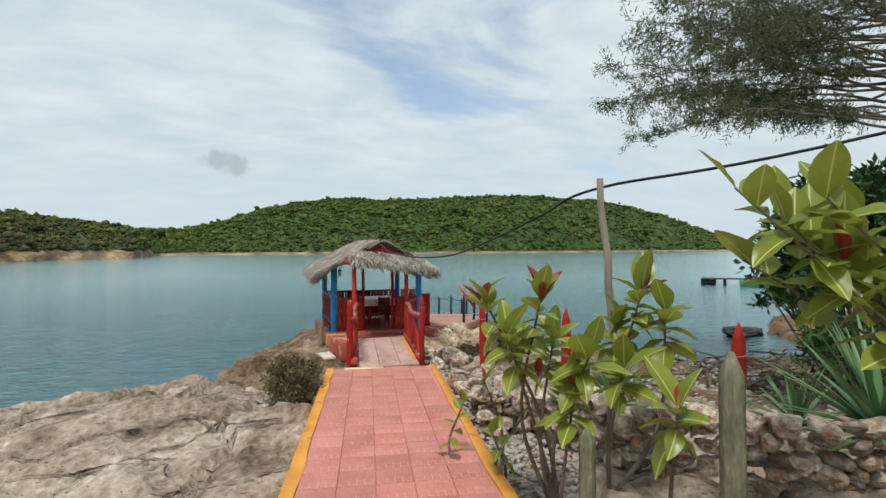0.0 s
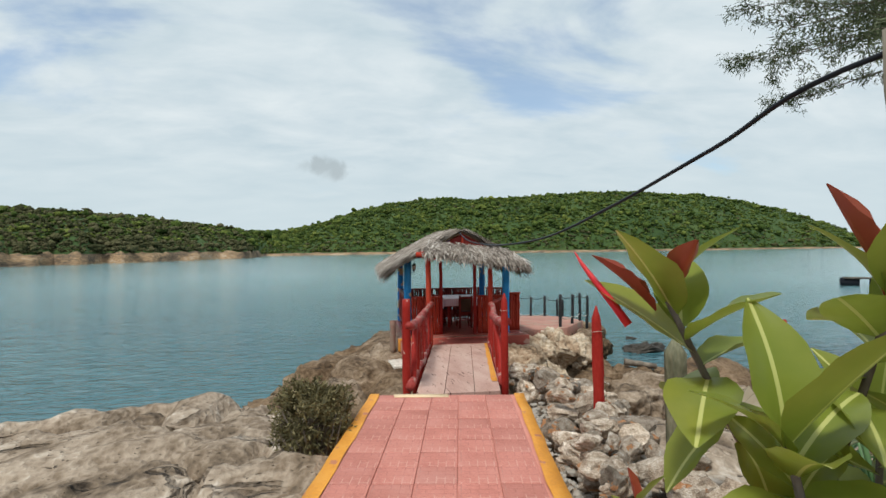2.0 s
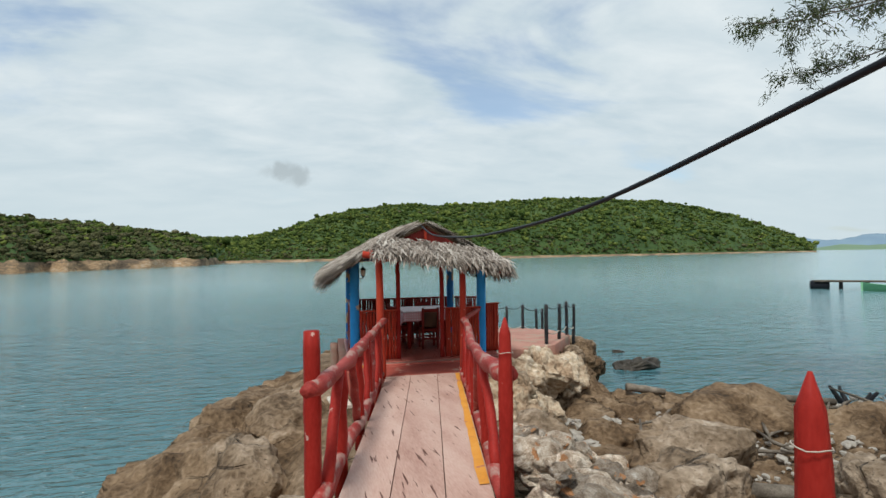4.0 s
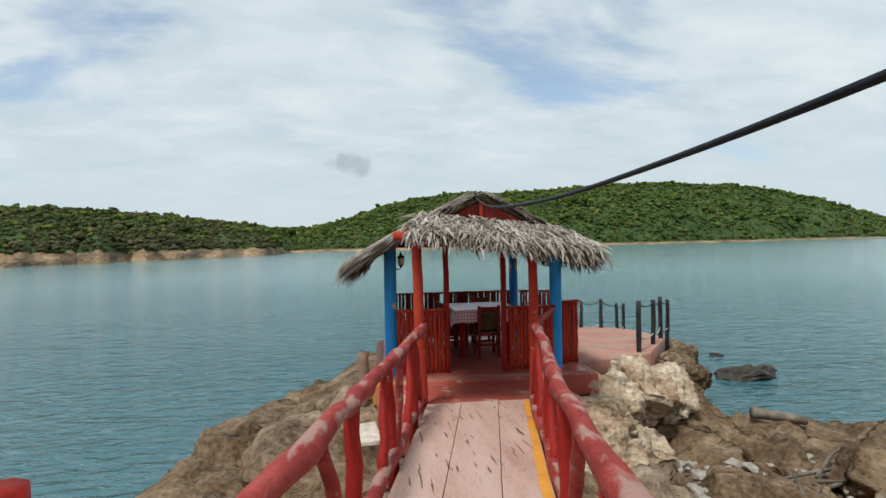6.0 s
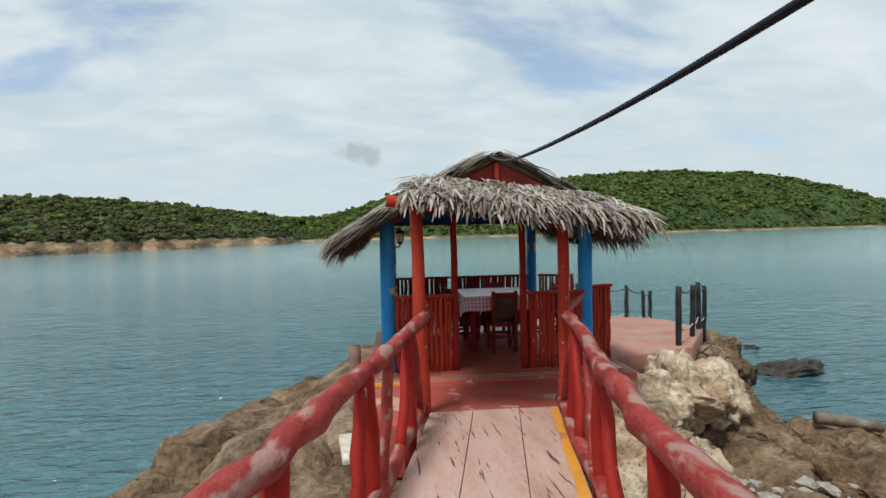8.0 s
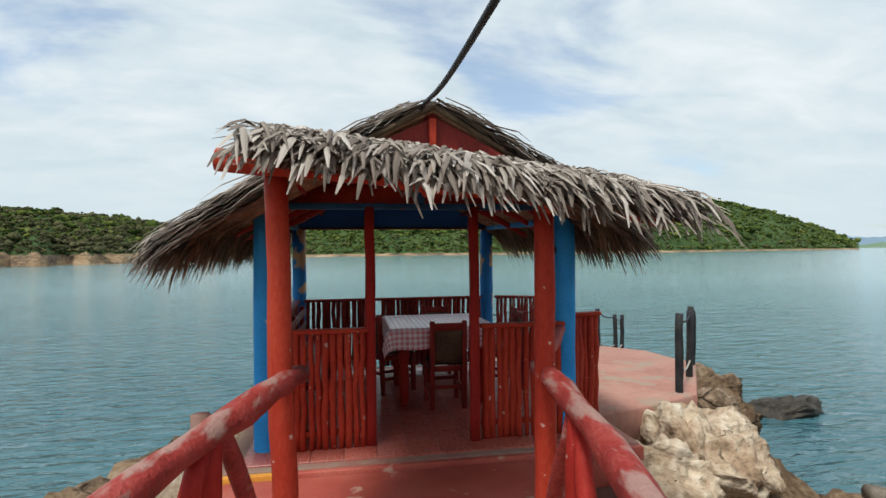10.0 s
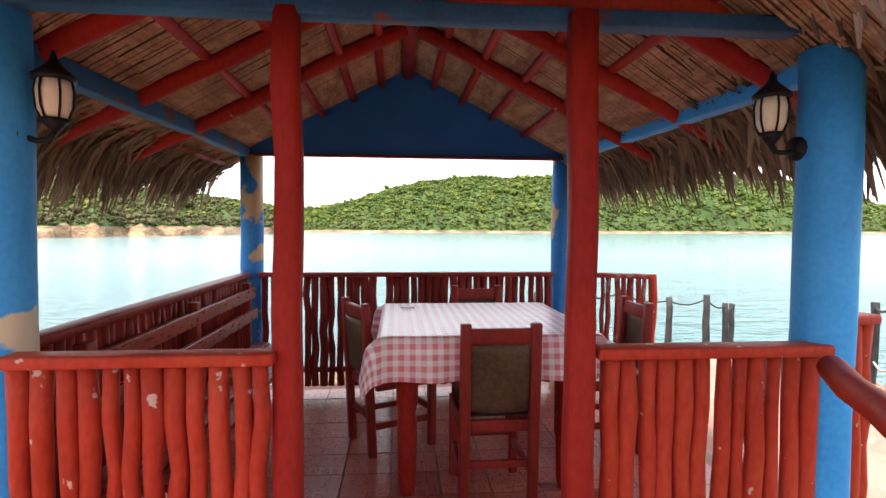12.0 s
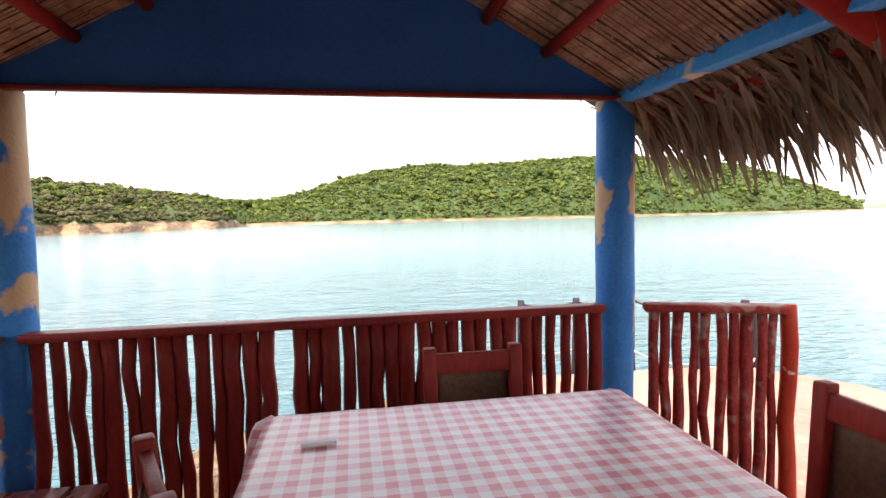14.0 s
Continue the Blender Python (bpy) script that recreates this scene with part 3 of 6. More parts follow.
def line(a, b, n, wob=0.0, seed=0):
    a, b = Vector(a), Vector(b)
    rnd = random.Random(seed)
    out = []
    for i in range(n):
        p = a.lerp(b, i / (n - 1))
        if 0 < i < n - 1:
            p += Vector((rnd.uniform(-wob, wob), rnd.uniform(-wob, wob), rnd.uniform(-wob, wob)))
        out.append(p)
    return out


def pole(name, a, b, r0, r1, material, parent=None, label="", seed=0, n=7, wob=0.01, knob=0.06, seg=10, square=0.0):
    radii = [r0 + (r1 - r0) * i / (n - 1) for i in range(n)]
    rnd = random.Random(seed + 99)
    radii = [r * (1 + rnd.uniform(-knob, knob)) for r in radii]
    return part(name, tube_bm(line(a, b, n, wob, seed), radii, seg, knob=knob * 0.5, seed=seed, square=square), material, parent, label)


def slab_bm(corners, thick, bevel=0.0):
    """A slab with the given top corners."""
    bm = bmesh.new()
    top = [bm.verts.new(c) for c in corners]
    low = [bm.verts.new(Vector(c) - Vector((0, 0, thick))) for c in corners]
    k = len(corners)
    bm.faces.new(top)
    bm.faces.new(low[::-1])
    for i in range(k):
        bm.faces.new((top[i], low[i], low[(i + 1) % k], top[(i + 1) % k]))
    bmesh.ops.recalc_face_normals(bm, faces=bm.faces[:])
    if bevel:
        bmesh.ops.bevel(bm, geom=bm.edges[:], offset=bevel, segments=2, profile=0.5, affect="EDGES")
    return bm


def fbm(p, octaves=4, lac=2.1):
    return noise.fractal(p, 0.9, lac, octaves, noise_basis="PERLIN_ORIGINAL")


def smooth01(a, b, x):
    t = np.clip((np.asarray(x, float) - a) / (b - a), 0, 1)
    return t * t * (3 - 2 * t)


# ---- the ground: rocky headland, one sheet ----
def path_left(y):
    return -2.23 + (y + 7.5) * 0.185


def path_right(y):
    return -0.77 + (y + 7.8) * 0.19


def path_z(y):
    return 0.655 + max(0.0, -7.5 - y) * 0.023


def shore_distance(x, y):
    left = np.interp(y, [-24, -12, -8.5, -6.6, -5.4, -1, 1.7, 5.6, 8], [-9.5, -9, -8.3, -6.6, -5.2, -4.8, -3.8, -1.9, 0.4])
    right = np.interp(y, [-30, -8, -3.2, -1.8, -0.6, 0.3, 0.75, 1.3, 4, 6, 8], [60, 40, 15, 9.5, 8.2, 7.2, 5.2, 4.0, 5.5, 5.7, 3.5])
    d = np.minimum(np.minimum(x - left, right - x), 8 - y)
    return np.maximum(d, 11 - np.hypot(x - 27, y + 4))


def ground_level(x, y):
    base = np.interp(y, [-24, -12.5, -9.5, -7.6, -6.2, -4.5, -2.6, -1.5, 0, 3, 6, 8], [0.7, 0.56, 0.5, 0.32, -0.15, -0.5, -0.6, -0.5, -0.3, -0.4, -0.8, -1.2])
    left = smooth01(-2.6, -3.6, x) * smooth01(-4.4, -6.4, y)
    base = base * (1 - left) + left * (0.34 + 0.02 * (x + 5))
    base = base - 0.36 * smooth01(-1.7, -2.6, x) * smooth01(-6.6, -5.2, y)
    start = np.interp(y, [-15, -11.5, -9, -7, -4, 0], [5, 2.2, 0.6, 0.1, 0.1, 0.6])
    width = np.interp(y, [-12, -8, -4, 0], [6, 4.5, 3.0, 2.2])
    fall = smooth01(0, 1, (x - start) / width) * (1 - smooth01(-0.3, 0.9, y - 0.35 * (x - 1.8)))
    low = np.interp(y, [-20, -10, -4, 0], [-0.1, -0.8, -1.05, -1.2])
    return base * (1 - fall) + low * fall


def build_ground():
    xs = np.concatenate([np.linspace(-90, -12, 14), np.arange(-10.5, 12, 0.085), np.linspace(12.5, 60, 60)])
    ys = np.concatenate([np.linspace(-110, -24, 16), np.linspace(-22, -16, 20), np.arange(-15.6, 8.6, 0.085), np.linspace(9, 30, 40)])
    X, Y = np.meshgrid(xs, ys)
    D, L = shore_distance(X, Y), ground_level(X, Y)
    nx, ny = len(xs), len(ys)
    verts = []
    for j in range(ny):
        for i in range(nx):
            x, y = X[j, i], Y[j, i]
            d = D[j, i] + 0.55 * noise.noise((x * 0.55, y * 0.55, 3.1)) + 0.2 * noise.noise((x * 1.9, y * 1.9, 7.7))
            t = min(1.0, max(0.0, (d + 0.3) / 0.95))
            t = t * t * (3 - 2 * t)
            z = -3.2 + (L[j, i] + 3.2) * t
            if d > -1.5:
                rocky = 1.0
                if path_left(y) - 0.1 < x < path_right(y) + 0.75 and y < -7.2:
                    rocky = 0.12
                elif abs(x) < 1.9 and -1.9 < y < 3.2:
                    rocky = 0.15
                big = fbm(Vector((x * 0.5, y * 0.5, 0.3)), 4)
                crack = abs(noise.noise((x * 0.9 + 4, y * 0.75, 1.7)))
                pits = noise.noise((x * 4.2, y * 4.2, 5.5))
                shelf = noise.noise((x * 1.3 + 0.4 * big, y * 2.3, 6.1))
                ridge = 1 - abs(noise.noise((x * 2.6 + 9, y * 3.4, 2.2)))
                z += rocky * (0.15 * big - 0.26 * max(0.0, 0.07 - crack) / 0.07 + 0.1 * (round(shelf * 3) / 3 * 0.6 + shelf * 0.4) + 0.07 * (ridge - 0.7) + 0.045 * pits + 0.03 * noise.noise((x * 9, y * 11, 2)))
            verts.append((x, y, z))
    faces = [(j * nx + i, j * nx + i + 1, (j + 1) * nx + i + 1, (j + 1) * nx + i) for j in range(ny - 1) for i in range(nx - 1)]
    ob = new("ground", mesh_of("ground", verts, faces, M["ground"]))
    return tagged(ob, "pale weathered limestone headland sloping into the sea", "ground", kind="structure")


build_ground()
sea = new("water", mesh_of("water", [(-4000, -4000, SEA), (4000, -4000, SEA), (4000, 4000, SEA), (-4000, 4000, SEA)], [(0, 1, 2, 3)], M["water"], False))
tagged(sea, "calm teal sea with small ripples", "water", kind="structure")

# ---- far shore: wooded hills with sandy cliffs ----
HILL_AT = Vector((-1.0, -8.0, 0))
SHORE_AZ, SHORE_R = [-80, -45, -30, -24, -18, -12, -10, 0, 20, 30, 36, 42, 48], [140, 150, 165, 180, 205, 240, 310, 330, 360, 420, 480, 600, 700]
RIDGE_AZ = [-80, -45, -32, -27, -23, -19, -15, -11.5, -8, -4.3, -1, 2.6, 7.5, 13, 18, 24, 28, 32, 36.5, 41, 45, 47.5]
RIDGE_EL = [3.2, 3.8, 4.0, 4.0, 3.65, 3.2, 2.6, 2.1, 2.1, 3.0, 4.05, 4.85, 5.35, 5.25, 5.4, 5.6, 5.6, 5.2, 4.6, 3.4, 1.8, 0.5]


def hill_point(az, t):
    """A point of the hills at azimuth az (degrees from +y to +x) and share t of the way from the shore to the ridge (and past it)."""
    r0 = float(np.interp(az, SHORE_AZ, SHORE_R)) + 9 * noise.noise((az * 0.5, 0, 4)) + 2 * noise.noise((az * 2.1, 3, 4))
    depth = 0.62 * r0
    r = r0 + depth * t
    top = (r0 + depth) * math.tan(radians(float(np.interp(az, RIDGE_AZ, RIDGE_EL)))) + 0.8
    cliff = (1.7 + 1.2 * max(0.0, noise.noise((az * 0.9, 1, 9))) + 0.3 * noise.noise((az * 4.3, 2, 9))) * (1.75 if az < -11 else 0.75)
    if t < 0.045:
        z = SEA - 0.6 + (cliff + 0.6) * float(smooth01(0.0, 0.04, t)) + (0.5 * noise.noise((az * 5.1, t * 60, 5)) + 0.5 * noise.noise((az * 1.3, t * 40, 6))) * (t > 0)
    else:
        s = min(1.0, (t - 0.045) / 0.955)
        z = SEA + cliff + max(0.0, top - cliff) * math.sin(s * math.pi / 2) ** 0.85
        z += 0.06 * top * noise.noise((az * 0.16, t * 3.0, 2)) * math.sin(s * math.pi)
        if t > 1:
            z -= (t - 1) * top * 0.8
    a = radians(az)
    return Vector((HILL_AT.x + r * math.sin(a), HILL_AT.y + r * math.cos(a), z))


M["cliff"] = mat("ochre and pale cliff rock", [(0.045, 0.034, 0.024), (0.14, 0.1, 0.066), (0.34, 0.22, 0.12), (0.46, 0.39, 0.31)], 0.09, 0.9, 0.8, fine=0.7, dist=0.8, stretch=(1, 1, 3.5))


M["hill_floor"] = mat("green scrub floor", [(0.02, 0.042, 0.012), (0.045, 0.08, 0.02), (0.09, 0.12, 0.035)], 0.03, 0.9, 0.5, fine=0.4, dist=1.5)


def build_hills():
    azs = np.arange(-80, 48.01, 0.35)
    ts = [0, 0.012, 0.022, 0.032, 0.045, 0.08, 0.15, 0.25, 0.36, 0.48, 0.6, 0.72, 0.84, 0.94, 1.0, 1.15, 1.4]
    verts = [hill_point(a, t) for a in azs for t in ts]
    k = len(ts)
    faces = [(i * k + j, i * k + j + 1, (i + 1) * k + j + 1, (i + 1) * k + j) for i in range(len(azs) - 1) for j in range(k - 1)]
    me = mesh_of("backdrop_hills", verts, faces, M["cliff"])
    me.materials.append(M["hill_floor"])
    for i, poly in enumerate(me.polygons):
        poly.material_index = 1 if i % (k - 1) >= 4 else 0
    hills = new("backdrop_hills", me)
    tagged(hills, "low green hills above an ochre rocky shore", "hill", kind="structure")
    # woods: many small crowns
    ico = bmesh.new()
    bmesh.ops.create_icosphere(ico, subdivisions=1, radius=1.0)
    bv = np.array([v.co[:] for v in ico.verts])
    bf = np.array([[v.index for v in f.verts] for f in ico.faces])
    ico.free()
    sets = {"woods": [[], [], 0], "scrub": [[], [], 0]}
    for _ in range(30000):
        az = RNG.uniform(-78, 47.5)
        t = 0.05 + 0.98 * RNG.random() ** 1.25
        if noise.noise((az * 0.5, t * 9, 8)) < -0.5 and t < 0.35 and az < -10:
            continue
        p = np.array(hill_point(az, t))
        dry = RNG.random() < (0.72 if az < -12 else 0.07) + (0.25 if t < 0.16 else 0.0)
        size = min(4.0, 0.5 + RNG.exponential(0.5)) * (0.75 if t < 0.15 or dry else 1.0) * float(np.interp(az, [-30, 0, 45], [0.72, 1.0, 1.35]))
        for _ in range(3):
            off = RNG.normal(0, 0.7, 3) * size
            off[2] = abs(off[2]) * 0.4 + 0.12 * size
            scale = size * RNG.uniform(0.4, 0.85) * np.array((1, 1, RNG.uniform(0.55, 0.95)))
            crowns = sets["scrub" if dry else "woods"]
            crowns[0].append((bv + RNG.normal(0, 0.24, bv.shape)) * scale + p + off)
            crowns[1].append(bf + crowns[2])
            crowns[2] += len(bv)
    for name, material, label in (("woods", "wood_far", "dense green woods on the far hills"), ("scrub", "scrub_far", "dry olive scrub on the far shore")):
        vs, fs, _ = sets[name]
        tagged(new(name, mesh_of(name, np.concatenate(vs), np.concatenate(fs), M[material], True)), label, name, kind="stuff")


build_hills()


def build_mountains():
    # air haze is mixed into these two base colours
    m = mat("hazy blue mountain", [(0.16, 0.23, 0.3), (0.2, 0.28, 0.34)], 0.01, 0.95, 0.0)
    g = mat("hazy green shore", [(0.13, 0.2, 0.13), (0.18, 0.25, 0.15)], 0.01, 0.95, 0.0)
    for name, r, top, material, a0, a1 in (("backdrop_mountains", 3000, 92, m, 42, 95), ("backdrop_far_shore", 1500, 24, g, 46, 95)):
        verts, faces = [], []
        azs = np.arange(a0, a1, 0.5)
        for a in azs:
            h = top * (0.6 + 0.5 * noise.noise((a * 0.22, r, 0)) + 0.15 * noise.noise((a * 1.1, r, 1)))
            h *= float(smooth01(a0, a0 + 5, a)) if r < 2000 else 1.0
            for rr, zz in ((r, SEA - 2), (r + 120, h * 0.6), (r + 300, h), (r + 700, SEA - 2)):
                verts.append((rr * math.sin(radians(a)), rr * math.cos(radians(a)), zz))
        for i in range(len(azs) - 1):
            for j in range(3):
                faces.append((i * 4 + j, i * 4 + j + 1, (i + 1) * 4 + j + 1, (i + 1) * 4 + j))
        tagged(new(name, mesh_of(name, verts, faces, material)), "hazy distant hills across the bay", "hill", kind="structure")


build_mountains()

# ---- path of pressed tiles ----
Y0, Y1 = -21.0, -7.55
pavement = thing("pavement", "salmon painted tiled path with orange edges", "path", (-2, -12, 0.6), kind="structure")
pave = bmesh.new()
for k in range(28):
    ya, yb = Y0 + (Y1 - Y0) * k / 28, Y0 + (Y1 - Y0) * (k + 1) / 28
    ring = []
    for y in (ya, yb):
        z = path_z(y) - 0.012
        ring.append([pave.verts.new((x, y - 0.16 * (x - path_left(y)), zz)) for x, zz in ((path_left(y), z - 0.5), (path_left(y), z), (path_right(y), z), (path_right(y), z - 0.5))])
    for j in range(3):
        pave.faces.new((ring[0][j], ring[0][j + 1], ring[1][j + 1], ring[1][j]))
    if k == 27:
        pave.faces.new(ring[1])
bmesh.ops.remove_doubles(pave, verts=pave.verts[:], dist=0.001)
bmesh.ops.recalc_face_normals(pave, faces=pave.faces[:])
part("path_slab", pave, M["slab"], pavement, smooth=False)


def edge_strip(left):
    bm = bmesh.new()
    rows = []
    n = 70
    for k in range(n + 1):
        y = Y0 + (Y1 - Y0) * k / n
        wob = 0.012 * noise.noise((y * 3, 5 if left else 9, 0))
        w = 0.085 + 0.03 * noise.noise((y * 1.3, 2 if left else 4, 0))
        x0 = path_left(y) - 0.012 + wob if left else path_right(y) - w + wob
        x1 = path_left(y) + w + wob if left else path_right(y) + 0.012 + wob
        z = path_z(y) + 0.004
        out = x0 if left else x1
        sk = lambda x: y - 0.16 * (x - path_left(y))
        rows.append([bm.verts.new((x0, sk(x0), z)), bm.verts.new((x1, sk(x1), z)), bm.verts.new((out, sk(out), z - 0.16))])
    for a, b in zip(rows, rows[1:]):
        bm.faces.new((a[0], a[1], b[1], b[0]))
        i = 0 if left else 1
        bm.faces.new((a[i], b[i], b[2], a[2]) if left else (a[i], a[2], b[2], b[i]))
    return part("edge_strip", bm, M["orange"], pavement, "worn orange painted kerb edge")


edge_strip(True)
edge_strip(False)
patch = slab_bm([(-2.02, -7.72, 0.664), (-1.48, -7.81, 0.664), (-1.48, -7.70, 0.664), (-2.02, -7.61, 0.664)], 0.006)
part("paint_patch", patch, M["cream"], pavement, "cream painted strip at the path's end")

# ---- hut floor and platform ----
floor = thing("floor", "dark red pressed tile hut floor with pink edge", "floor", (0, 1.3, 0), kind="structure")
part("floor_slab", slab_bm([(-1.5, -0.32, -0.012), (1.75, -0.32, -0.012), (1.75, 2.95, -0.012), (-1.5, 2.95, -0.012)], 0.6, 0.015), M["pink_slab"], floor)
part("threshold", slab_bm([(-0.95, -0.38, -0.02), (1.75, -0.38, -0.02), (1.75, -0.323, -0.02), (-0.95, -0.323, -0.02)], 0.3, 0.01), M["landing"], floor, "worn red painted floor edge")
part("threshold", slab_bm([(-1.5, -0.38, -0.02), (-0.955, -0.38, -0.02), (-0.955, -0.323, -0.02), (-1.5, -0.323, -0.02)], 0.3, 0.01), M["orange"], floor, "orange painted floor edge")
part("landing", slab_bm([(-1.25, -1.75, 0.0), (0.75, -1.85, -0.01), (1.1, -0.383, -0.05), (-1.45, -0.383, -0.05)], 0.5, 0.02), M["landing"], floor, "worn red painted concrete landing")
terrace = thing("platform", "faded pink concrete terrace on the rocks", "terrace", (2.6, 2, -0.1), kind="structure")
part("terrace_slab", slab_bm([(1.76, 0.6, -0.07), (2.55, 0.85, -0.09), (3.38, 1.25, -0.12), (4.6, 3.0, -0.2), (4.75, 4.6, -0.3), (4.3, 5.7, -0.38), (1.76, 5.6, -0.3)], 0.35, 0.03), M["terrace"], terrace)

# ---- footbridge ----
def deck_z(y):
    return 0.645 + (y + 7.6) * (0.04 - 0.645) / 5.97


bridge = thing("footbridge", "wooden footbridge of pale worn planks with red log rails", "bridge", (-0.8, -4.6, 0.2))
cuts = [0.0, 0.3, 0.62, 0.9]
for i in range(3):
    bm = bmesh.new()
    g = 0.0035
    rows = []
    for k in range(13):
        y = -7.62 + (6.0) * k / 12
        t = (y + 7.62) / 6.0
        xl, xr = -1.80 + 0.97 * t, -0.90 + 1.29 * t
        a = xl + (xr - xl) * cuts[i] / 0.9 + g + 0.004 * noise.noise((y * 2, i, 0))
        b = xl + (xr - xl) * cuts[i + 1] / 0.9 - g + 0.004 * noise.noise((y * 2, i + 1, 0))
        z = deck_z(y) + 0.004 * noise.noise((y, i * 3, 1))
        rows.append([bm.verts.new(p) for p in ((a, y, z), (b, y, z), (b, y, z - 0.045), (a, y, z - 0.045))])
    for p, q in zip(rows, rows[1:]):
        for j in range(4):
            bm.faces.new((p[j], p[(j + 1) % 4], q[(j + 1) % 4], q[j]))
    bm.faces.new(rows[0])
    bm.faces.new(rows[-1][::-1])
    bmesh.ops.recalc_face_normals(bm, faces=bm.faces[:])
    part("plank", bm, M["plank"], bridge, smooth=False)
bm = bmesh.new()
rows = []
for k in range(31):
    y = -7.0 + 5.3 * k / 30
    t = (y + 7.62) / 6.0
    xr = -0.90 + 1.29 * t - 0.012
    w = 0.07 + 0.035 * noise.noise((y * 2.2, 1, 0))
    rows.append([bm.verts.new((xr - w, y, deck_z(y) + 0.007)), bm.verts.new((xr, y, deck_z(y) + 0.007))])
for p, q in zip(rows, rows[1:]):
    bm.faces.new((p[0], p[1], q[1], q[0]))
part("paint_stripe", bm, M["orange"], bridge, "worn yellow painted edge")
for x0, x1 in ((-1.62, -0.62), (-1.08, 0.2)):
    pole("bearer", (x0, -7.6, 0.5), (x1, -1.7, -0.14), 0.09, 0.09, M["driftwood"], bridge, "weathered log under the deck", seed=int(x0 * 10))


def rail_side(left):
    s = 1 if left else 2
    if left:
        foot = lambda y: Vector((-1.84 + (y + 7.4) * 0.163, y, deck_z(y)))
        top = [(-1.83, -7.35, 1.31), (-1.66, -6.3, 1.19), (-1.49, -5.2, 1.1), (-1.37, -4.45, 1.06), (-1.28, -3.7, 0.985), (-1.1, -2.8, 0.955), (-0.93, -1.95, 0.945), (-0.815, -1.42, 0.92)]
    else:
        foot = lambda y: Vector((-0.80 + (y + 7.4) * 0.212, y, deck_z(y)))
        top = [(-0.75, -7.25, 1.3), (-0.60, -6.3, 1.2), (-0.36, -5.2, 1.09), (-0.17, -4.35, 1.03), (0.06, -3.5, 0.94), (0.26, -2.6, 0.95), (0.43, -1.8, 0.92), (0.528, -1.33, 0.875)]
    rnd = random.Random(s)
    fine = []
    for a, b in zip(top, top[1:]):
        for k in range(4):
            p = Vector(a).lerp(Vector(b), k / 4)
            fine.append(p + Vector((rnd.uniform(-1, 1), 0, rnd.uniform(-1, 1))) * 0.012)
    fine.append(Vector(top[-1]))
    radii = [0.05 * (1 + 0.2 * rnd.uniform(-1, 1)) for _ in fine]
    part("handrail", tube_bm(fine, radii, 14, knob=0.1, seed=s), M["red_worn"], bridge, "red log handrail with paint worn off the top")

    def rail_at(y):
        ys = [p[1] for p in top]
        return Vector((np.interp(y, ys, [p[0] for p in top]), y, np.interp(y, ys, [p[2] for p in top])))
    posts = [-6.25, -4.95, -3.65, -2.4]
    for k, y in enumerate(posts):
        f = foot(y)
        pole("post", f - Vector((0, 0, 0.25)), rail_at(y) - Vector((0, 0, 0.01)), 0.05, 0.045, M["red_deep"], bridge, seed=s * 10 + k)
    for k, (ya, yb) in enumerate(((-6.9, -6.3), (-5.1, -5.55), (-4.15, -3.75), (-3.55, -3.1), (-2.9, -2.45), (-1.75, -2.3))):
        f = foot(ya)
        pole("brace", f + Vector((0, 0, 0.03)), rail_at(yb) - Vector((0, 0, 0.03)), 0.038, 0.034, M["red_worn"] if k % 2 else M["red_deep"], bridge, seed=s * 30 + k)
    pole("kerb_log", foot(-7.3) + Vector((0, 0, 0.03)), foot(-1.5) + Vector((0, 0, 0.05)), 0.055, 0.05, M["red_worn"], bridge, "worn red log along the deck edge", seed=s * 50, n=14, wob=0.015)


rail_side(True)
rail_side(False)
pole("handrail", (0.52, -1.36, 0.87), (1.17, -0.1, 0.9), 0.046, 0.04, M["red"], bridge, "red log joining the handrail to the hut", seed=58, n=9)
block = thing("concrete_block", "pale concrete block on the rocks beside the landing", "block", (-1.62, -0.95, -0.85))
part("block_body", box_bm((0.32, 0.6, 0.7), pose(-1.55, -1.1, -0.76, 3, -2, 10), 0.025), M["gravel"], block)


def picket(x, y, z0, z1, r=0.05, seed=0, lean=(0.0, 0.0), ring=True, blunt=False):
    p = thing("picket", "thick red painted picket with a sawn top" if blunt else "red painted wooden picket with a pointed top", "post", (x, y, z0), "pickets along the path")
    n = 9
    pts = [Vector((x + lean[0] * k / n, y + lean[1] * k / n, z0 + (z1 - z0) * k / n)) for k in range(n + 1)]
    rad = [r * (1 + 0.06 * math.sin(k * 2.1 + seed)) for k in range(n)] + [0.006]
    rad[-2] = r * (1.0 if blunt else 0.8)
    rad[-1] = r * 0.93 if blunt else rad[-1]
    pts[-2] = pts[-1] - Vector((0, 0, r * 2.2))
    shaft = part("shaft", tube_bm(pts, rad, 8, knob=0.04, seed=seed), M["red_deep"], p)
    if ring:
        c = pts[-2] - Vector((0, 0, 0.1))
        bm = bmesh.new()
        loop = [c + Vector((math.cos(a) * r * 1.06, math.sin(a) * r * 1.06, 0.004 * math.sin(3 * a))) for a in np.linspace(0, 2 * math.pi, 13)]
        part("wire_loop", tube_bm(loop, 0.0022, 5, bm), M["rope"], shaft, "thin wire tied round the picket")
    return p


picket(-1.83, -6.92, 0.2, 1.56, 0.05, 1, ring=False, blunt=True)
picket(-0.77, -7.3, 0.3, 1.64, 0.042, 2)
picket(-0.40, -8.9, 0.45, 1.66, 0.048, 3, (-0.03, 0))
picket(-0.33, -10.75, 0.5, 1.79, 0.05, 4)
